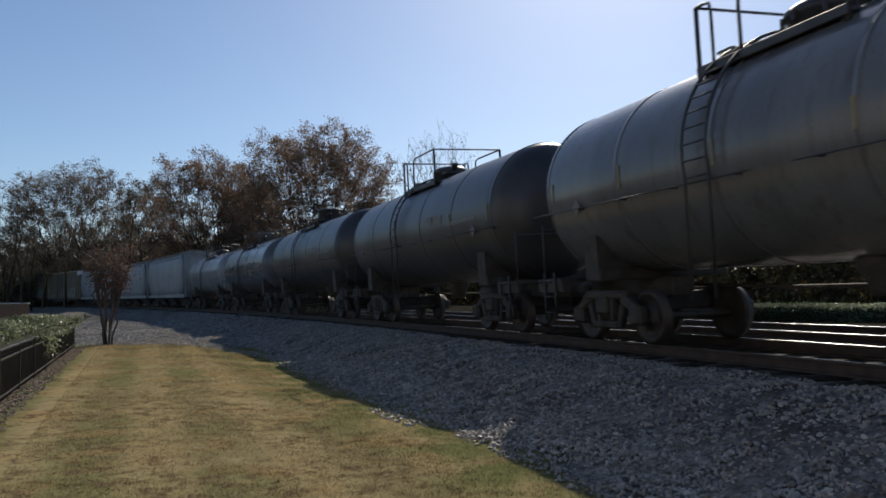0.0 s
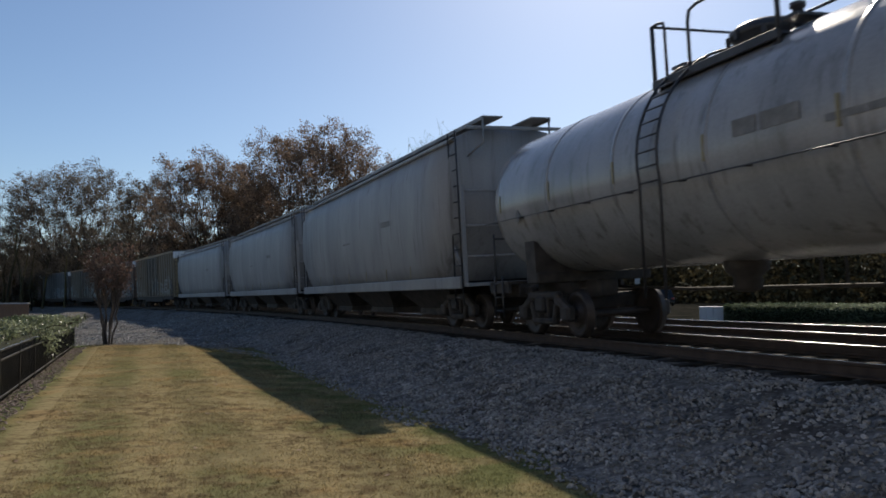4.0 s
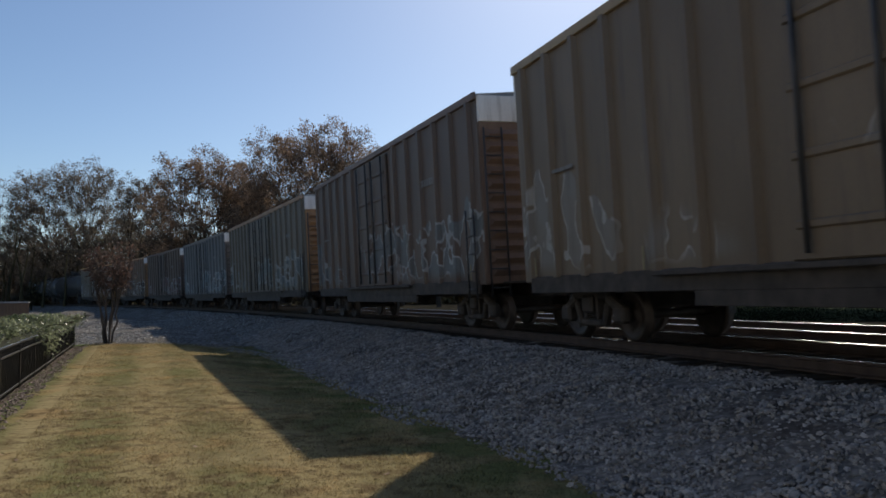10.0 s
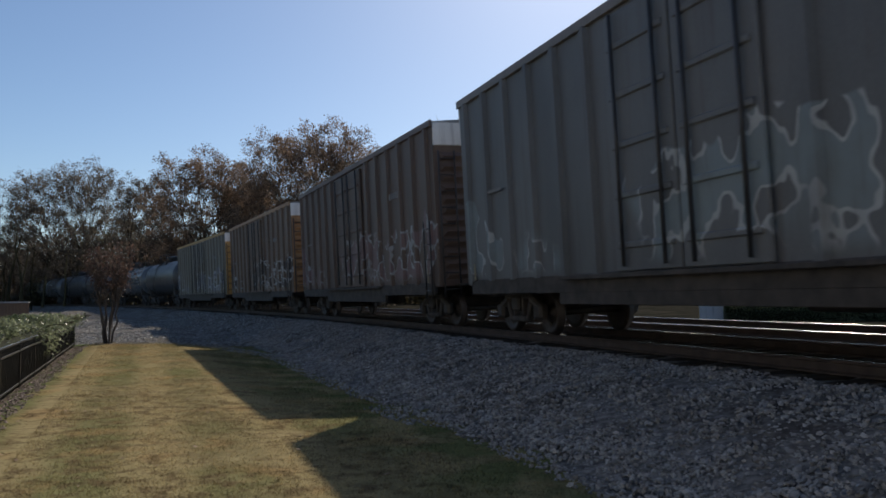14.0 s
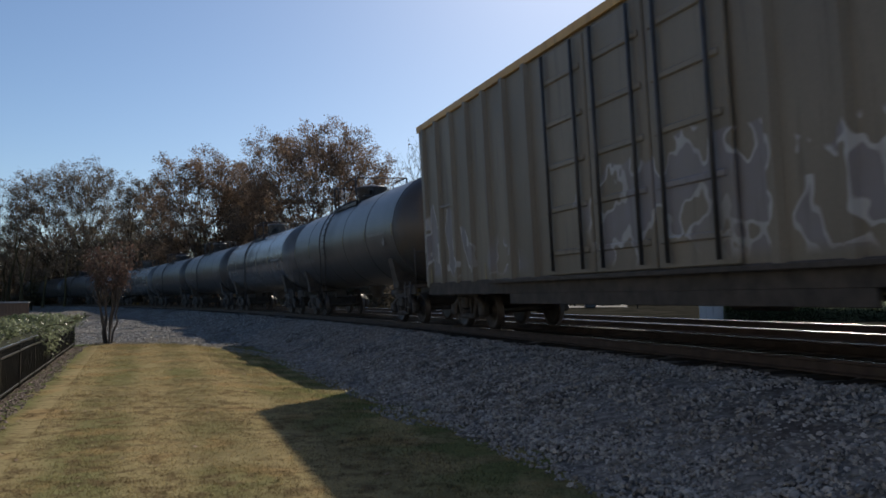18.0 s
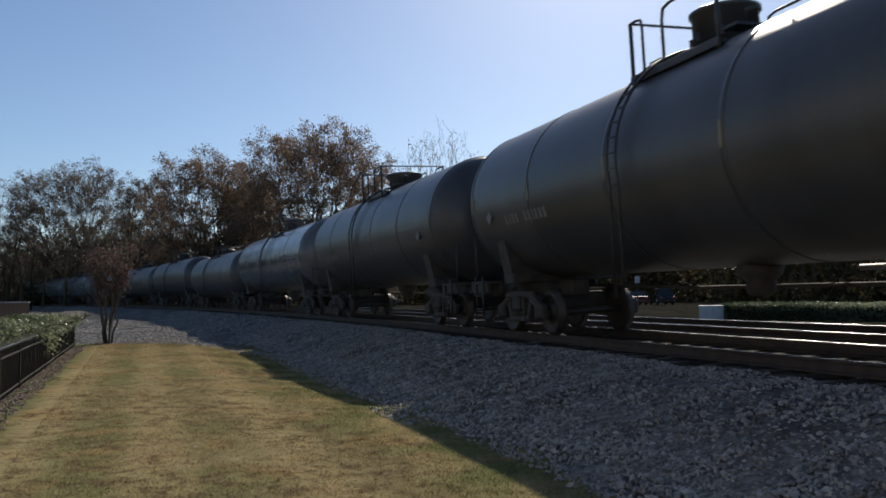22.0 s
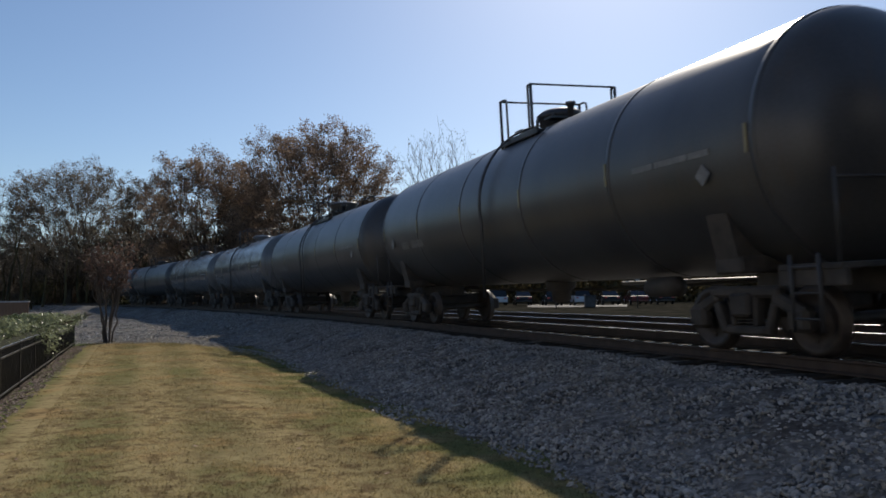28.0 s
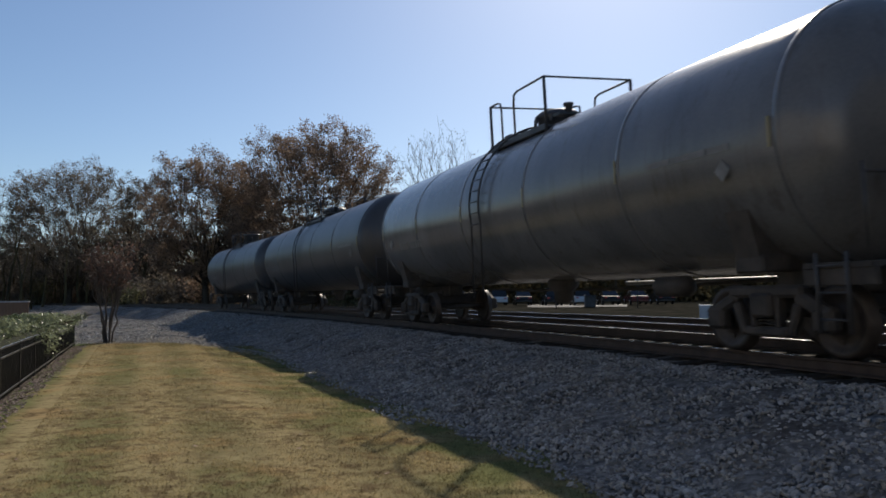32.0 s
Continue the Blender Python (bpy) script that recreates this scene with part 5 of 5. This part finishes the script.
OAK = "tall oak with russet autumn leaves beyond the railway"
THIN = "thinly leaved brown autumn tree beyond the railway"
DULL = "dull green tree standing among the oaks"
GOLD = "smaller yellow-green tree in the sun among the oaks"
for px, dist, h, spread, low, mat, lab, seed, lv, kw in (
        (-0.285, 100, 23.0, 10.6, 0.16, M_OAKLEAF, OAK, 21, 1.9, dict(tips=1900, size=0.12, clump=0.95)),
        (-0.535, 108, 20.7, 7.4, 0.12, M_OAKLEAF, OAK, 22, 1.9, dict(tips=1150, size=0.12, clump=0.95)),
        (-0.43, 114, 18.0, 6.0, 0.1, M_BROWNLEAF, OAK, 33, 1.7, dict(tips=700, size=0.13, clump=0.8)),
        (-0.845, 150, 25.0, 12.3, 0.1, M_BROWNLEAF, THIN, 23, 1.5, dict(tips=2300, size=0.12, clump=0.95, thick=0.9)),
        (-0.67, 140, 22.2, 5.0, 0.12, M_BROWNLEAF, THIN, 24, 1.2, dict(tips=800, size=0.13)),
        (-1.02, 158, 11.5, 7.0, 0.06, M_BROWNLEAF, THIN, 25, 1.0, dict(tips=300, size=0.2)),
        (-0.74, 166, 17.0, 9.0, 0.05, M_GREENLEAF, DULL, 26, 1.0, dict(size=0.22)),
        (-0.90, 172, 14.0, 9.0, 0.03, M_BROWNLEAF, THIN, 36, 1.0, dict(size=0.22)),
        (-0.60, 160, 14.0, 8.0, 0.03, M_GREENLEAF, DULL, 27, 1.0, dict(size=0.22)),
        (-0.47, 138, 12.0, 8.0, 0.03, M_GOLDLEAF, GOLD, 37, 1.0, dict(size=0.2)),
        (-0.15, 112, 14.5, 5.6, 0.1, M_OAKLEAF, OAK, 28, 1.5, dict(tips=340, size=0.15)),
        (-1.16, 158, 16.0, 9.0, 0.05, M_GREENLEAF, DULL, 29, 0.9, dict(size=0.26)),
        (-0.01, 85, 19.8, 4.6, 0.3, M_BROWNLEAF, "bare branching tree with a few last leaves", 30, 0.02, dict(tips=1100, size=0.12, thick=0.55, gaps=-0.35))):
    tree(*bearing(px, dist), h, spread, low, mat, lab, seed, lv, **kw)


def build_woods():
    """Far woods closing the view behind the nearer trees and the parking lot."""
    rnd, places, g = random.Random(41), [], Geo()
    for k in range(150):
        px = -1.35 + 2.9 * k / 150
        d = rnd.uniform(185, 215) if px < -0.2 else rnd.uniform(118, 150)
        x, y = bearing(px, d)
        h = rnd.uniform(6, 10.5)
        limb(g, (x, y, 0), (x + rnd.gauss(0, .5), y, h * 0.8), 0.16, 0.05, rnd, 0.08, 4, 5)
        for _ in range(640):
            q = rnd.random()
            places.append(Vector((x + rnd.gauss(0, 2.1), y + rnd.gauss(0, 1.5), 0.3 + h * (1 - q * q) + rnd.gauss(0, .4))))
    g.add(*leaf_quads(places, rnd, 0.42))
    # bare stems standing before the thicket
    for k in range(70):
        x, y = bearing(-1.05 + 0.75 * k / 70 + rnd.uniform(-.01, .01), rnd.uniform(128, 180))
        h = rnd.uniform(8, 15)
        limb(g, (x, y, 0), (x + rnd.gauss(0, 1.0), y, h), rnd.uniform(0.14, 0.32), 0.06, rnd, 0.06, 5, 5)
    shade = []
    for k in range(150):
        px = -1.35 + 2.9 * k / 150
        x, y = bearing(px, 218 if px < -0.2 else 152)
        shade += [Vector((x + rnd.gauss(0, 1.6), y + rnd.gauss(0, 1.0), rnd.uniform(0, 5.5))) for _ in range(34)]
    g.add(*leaf_quads(shade, rnd, 1.7))
    tagged(new("far_woods", g.mesh("far_woods", M_WOODS, False)), "far brown woods closing the horizon", "woods", kind="stuff")


build_woods()


def shrub(x, y, r, h, mat, seed, label="tangled woodland undergrowth in autumn colour"):
    rnd, g, places = random.Random(seed), Geo(), []
    z = ground_z(x, y)
    for k in range(9):
        a = rnd.uniform(0, 6.3)
        e = Vector((x + math.cos(a) * r * rnd.uniform(.2, .9), y + math.sin(a) * r * rnd.uniform(.2, .9), z + h * rnd.uniform(0.5, 1)))
        pts = limb(g, (x + rnd.gauss(0, .2), y + rnd.gauss(0, .2), z - .05), e, 0.05, 0.012, rnd, 0.2, 5, 4)
        for c in range(150):
            q = rnd.choice(pts[1:])
            places.append(q + Vector((rnd.gauss(0, 1), rnd.gauss(0, 1), rnd.gauss(0, .8))) * r * 0.26)
    ob = tagged(new("shrub"), label, "shrub", "undergrowth along the railway")
    part("stem", g.mesh("stem", M_BARK, False), None, ob)
    c = Geo()
    c.add(*leaf_quads([p for p in places if p.z > z], rnd, 0.17))
    part("foliage", c.mesh("foliage", mat, False), None, ob)


rnd = random.Random(77)
for k in range(46):
    px = -1.12 + k * 0.022 + rnd.uniform(-.01, .01)
    d = rnd.uniform(150, 170) if px < -0.72 else rnd.uniform(108, 140)
    if px > -0.45:
        d = rnd.uniform(85, 110)
    shrub(*bearing(px, d), rnd.uniform(2.2, 3.6), rnd.uniform(3, 6.5), rnd.choice((M_BROWNLEAF, M_GREENLEAF, M_OAKLEAF, M_BROWNLEAF)), 100 + k)


def build_sapling():
    """A many-stemmed young myrtle with a thin crown of red-brown leaves."""
    rnd, places = random.Random(8), []
    x, y = -12.15, 29.0
    base = Vector((x, y, ground_z(x, y) - 0.05))
    ob = tagged(new("sapling"), "young many-stemmed myrtle with sparse red-brown leaves", "tree")
    for k in range(8):
        g = Geo()
        a = k * 0.785 + rnd.uniform(-.3, .3)
        foot = base + Vector((math.cos(a), math.sin(a), 0)) * rnd.uniform(0.03, 0.15)
        mid = foot + Vector((math.cos(a) * 0.22, math.sin(a) * 0.22, rnd.uniform(1.3, 1.6)))
        limb(g, foot, mid, 0.04, 0.03, rnd, 0.06, 4, 6)
        for j in range(4):
            b = a + rnd.uniform(-1.0, 1.0)
            e = mid + Vector((math.cos(b) * rnd.uniform(.12, 0.6), math.sin(b) * rnd.uniform(.12, 0.6), rnd.uniform(0.9, 2.05)))
            l2 = limb(g, mid, e, 0.026, 0.010, rnd, 0.14, 5, 5)
            for i in range(7):
                st = rnd.choice(l2[2:])
                e3 = st + Vector((rnd.gauss(0, .22), rnd.gauss(0, .22), rnd.uniform(.0, .42)))
                limb(g, st, e3, 0.009, 0.004, rnd, 0.15, 3, 3)
                places += [e3.lerp(st, rnd.random() * 0.7) + Vector((rnd.gauss(0, .11), rnd.gauss(0, .11), rnd.gauss(0, .09))) for _ in range(9)]
        part("stem", g.mesh("stem", M_BARK_PALE, False), None, ob, "slim grey-brown stem")
    c = Geo()
    c.add(*leaf_quads(places, rnd, 0.05))
    part("crown", c.mesh("crown", M_REDLEAF, False), None, ob)


build_sapling()

# ---- across the railway: hedge, box, parking with cars ----
hedge((11.95, 33.8, 0), (27.0, 30.6, 0), 1.3, 0.76, 26000, 0.038, "low clipped hedge beyond the second track", 9)
thing("utility_box", Geo().box((0, 0, 0.3), (1.1, 0.7, 0.62), 0.03).box((0, 0, 0.62), (1.16, 0.76, 0.05), 0.015), M_WHITE, "pale painted utility box on the ground by the hedge", "utility box", at=pose(11.75, 34.9, 0.48, 0, 0, -20))


def build_lot():
    """A strip of bright asphalt with a row of bays behind it."""
    g = Geo()
    ys = np.linspace(72, 89.5, 9)
    g.add([(y * (0.105 + 0.0125 * k), y, ground_z(y * (0.105 + 0.0125 * k), y) + 0.06) for y in ys for k in range(11)], [(j * 11 + i, j * 11 + i + 1, j * 11 + i + 12, j * 11 + i + 11) for j in range(8) for i in range(10)])
    tagged(new("parking_lot", g.mesh("parking_lot", M_ASPHALT, False)), "sunlit asphalt parking lot across the railway", "parking lot", kind="structure")
    for x in (10.2, 13.2, 16.2, 19.2):
        z = ground_z(x, 86) + 0.075
        s = Geo().add([(x - .06, 83.5, z), (x + .06, 83.5, z), (x + .06, 88.5, z), (x - .06, 88.5, z)], [(0, 1, 2, 3)])
        tagged(new("bay_line", s.mesh("bay_line", M_WHITE, False)), "worn white parking bay line", "road marking", "bay lines", "structure")


def parked_car(m, mat, label, tall=0.0):
    car = tagged(new("parked_car"), label, "car", "parked cars")
    car.matrix_basis = m
    W = 0.9
    sill = [(-2.2, .35), (-2.25, .7), (-2.1, .92), (-1.2, 1.0 + tall * .3), (1.0, 1.0 + tall * .3), (1.9, .86), (2.2, .68), (2.2, .35)]
    vs = [(x, y * W * (1 if z < .95 else .97), z) for y in (-1, 1) for x, z in sill]
    n = len(sill)
    part("body", Geo().add(vs, [tuple(range(n)), tuple(range(n, 2 * n))] + [(k, (k + 1) % n, n + (k + 1) % n, n + k) for k in range(n)], None, True), mat, car)
    h = 1.45 + tall
    cab = [(-1.9 if tall else -1.6, .95), (-1.5 if tall else -0.95, h), (0.35, h), (1.15, .95)]
    vs = [(x, y * (W * .95 if z < 1 else W * .74), z) for y in (-1, 1) for x, z in cab]
    part("cabin_glass", Geo().add(vs, [(0, 1, 2, 3), (4, 5, 6, 7), (0, 1, 5, 4), (1, 2, 6, 5), (2, 3, 7, 6), (3, 0, 4, 7)], None, True), M_GLASS, car, "dark tinted windows")
    part("roof", Geo().box(((-1.5 if tall else -.95) / 2 + .17, 0, h), ((1.5 if tall else .95) + .3, W * 1.46, 0.05), 0.02), mat, car)
    for x in (-1.35, 1.35):
        for y in (-1, 1):
            w = part("wheel", kept("tyre", lambda: Geo().lathe([(-.1, .2), (-.1, .3), (-.07, .33), (.07, .33), (.1, .3), (.1, .2)], 18, "y").mesh("tyre", M_TYRE)), None, car, at=pose(x, y * .82, .33))
            part("rim", kept("rim", lambda: Geo().lathe([(-.105, .05), (-.105, .2), (.105, .2), (.105, .05)], 12, "y").mesh("rim", M_RAILTOP)), None, w)
    for y in (-.65, .65):
        part("tail_lamp", kept("tail", lambda: Geo().box((0, 0, 0), (.06, .3, .16), .02).mesh("tail_lamp", M_LAMP)), None, car, at=pose(-2.2, y, .78))
        part("headlight", kept("headl", lambda: Geo().box((0, 0, 0), (.06, .34, .14), .02).mesh("headlight", M_MARK)), None, car, at=pose(2.17, y, .66))
    for x in (2.2, -2.22):
        part("bumper", Geo().box((x, 0, .45), (.12, 1.7, .18), .04), mat, car)


build_lot()
for k, (x, y, c, tall, a) in enumerate(((6.0, 88, 0, .3, 90), (8.7, 88.2, 1, 0, 90), (11.7, 86.2, 1, .35, 90), (14.7, 86, 0, .1, 90), (17.7, 86.1, 1, 0, 90), (20.7, 86.3, 3, 0, 90), (24.0, 88, 1, .3, 90))):
    parked_car(pose(x, y, ground_z(x, y) + 0.065, 0, 0, a), M_CARS[c], ("silver", "black", "white", "dark red")[c] + " car parked in the lot across the tracks", tall)


def build_posts():
    for x, y, h in ((17.0, 70.0, 2.8), (9.3, 66.0, 2.2)):
        g = Geo().tube([(0, 0, -.1), (0, 0, h)], 0.05, 8)
        ob = thing("sign_post", g, M_STEEL, "slim steel sign post at the edge of the parking lot", "post", at=pose(x, y, ground_z(x, y)))
        part("sign_plate", Geo().box((0, -0.06, h - 0.3), (0.45, 0.02, 0.6), 0.01), M_CONCRETE, ob, "plain sign plate seen from behind")
    thing("waste_bin", Geo().box((0, 0, 0.5), (0.9, 0.8, 1.0), 0.06).box((0, 0, 1.03), (1.0, 0.9, 0.1), 0.03), M_STEEL, "dark boxy waste bin on the parking lot edge", "bin", at=pose(13.2, 72.0, ground_z(13.2, 72)))


build_posts()


# ---- what moves: the train, car by car, and the wheels that the camera sees roll ----
def motions():
    for car, place, half, sets in CARS:
        rows = [(0.5 * k, on_track(place - SPEED * 0.5 * k, half)) for k in range(65)]
        walk(car, rows)
        first = max(0, frame((place - 42) / SPEED))
        last = min(frame(32.0), frame((place + 8) / SPEED))
        for w in sets:
            x, z = w.matrix_basis.translation.x, 0.42
            if last - first < 3:
                continue
            turn = [(0.0, pose(x, 0, z))] if first > 1 else []
            for f in range(max(1, first), last + 1):
                t = (f - 1) / FPS
                turn.append((t, pose(x, 0, z) @ Matrix.Rotation(SPEED * (t - (max(1, first) - 1) / FPS) / 0.42, 4, "Y")))
            if last < frame(32.0):
                turn.append((32.0, turn[-1][1]))
            walk(w, turn)


motions()
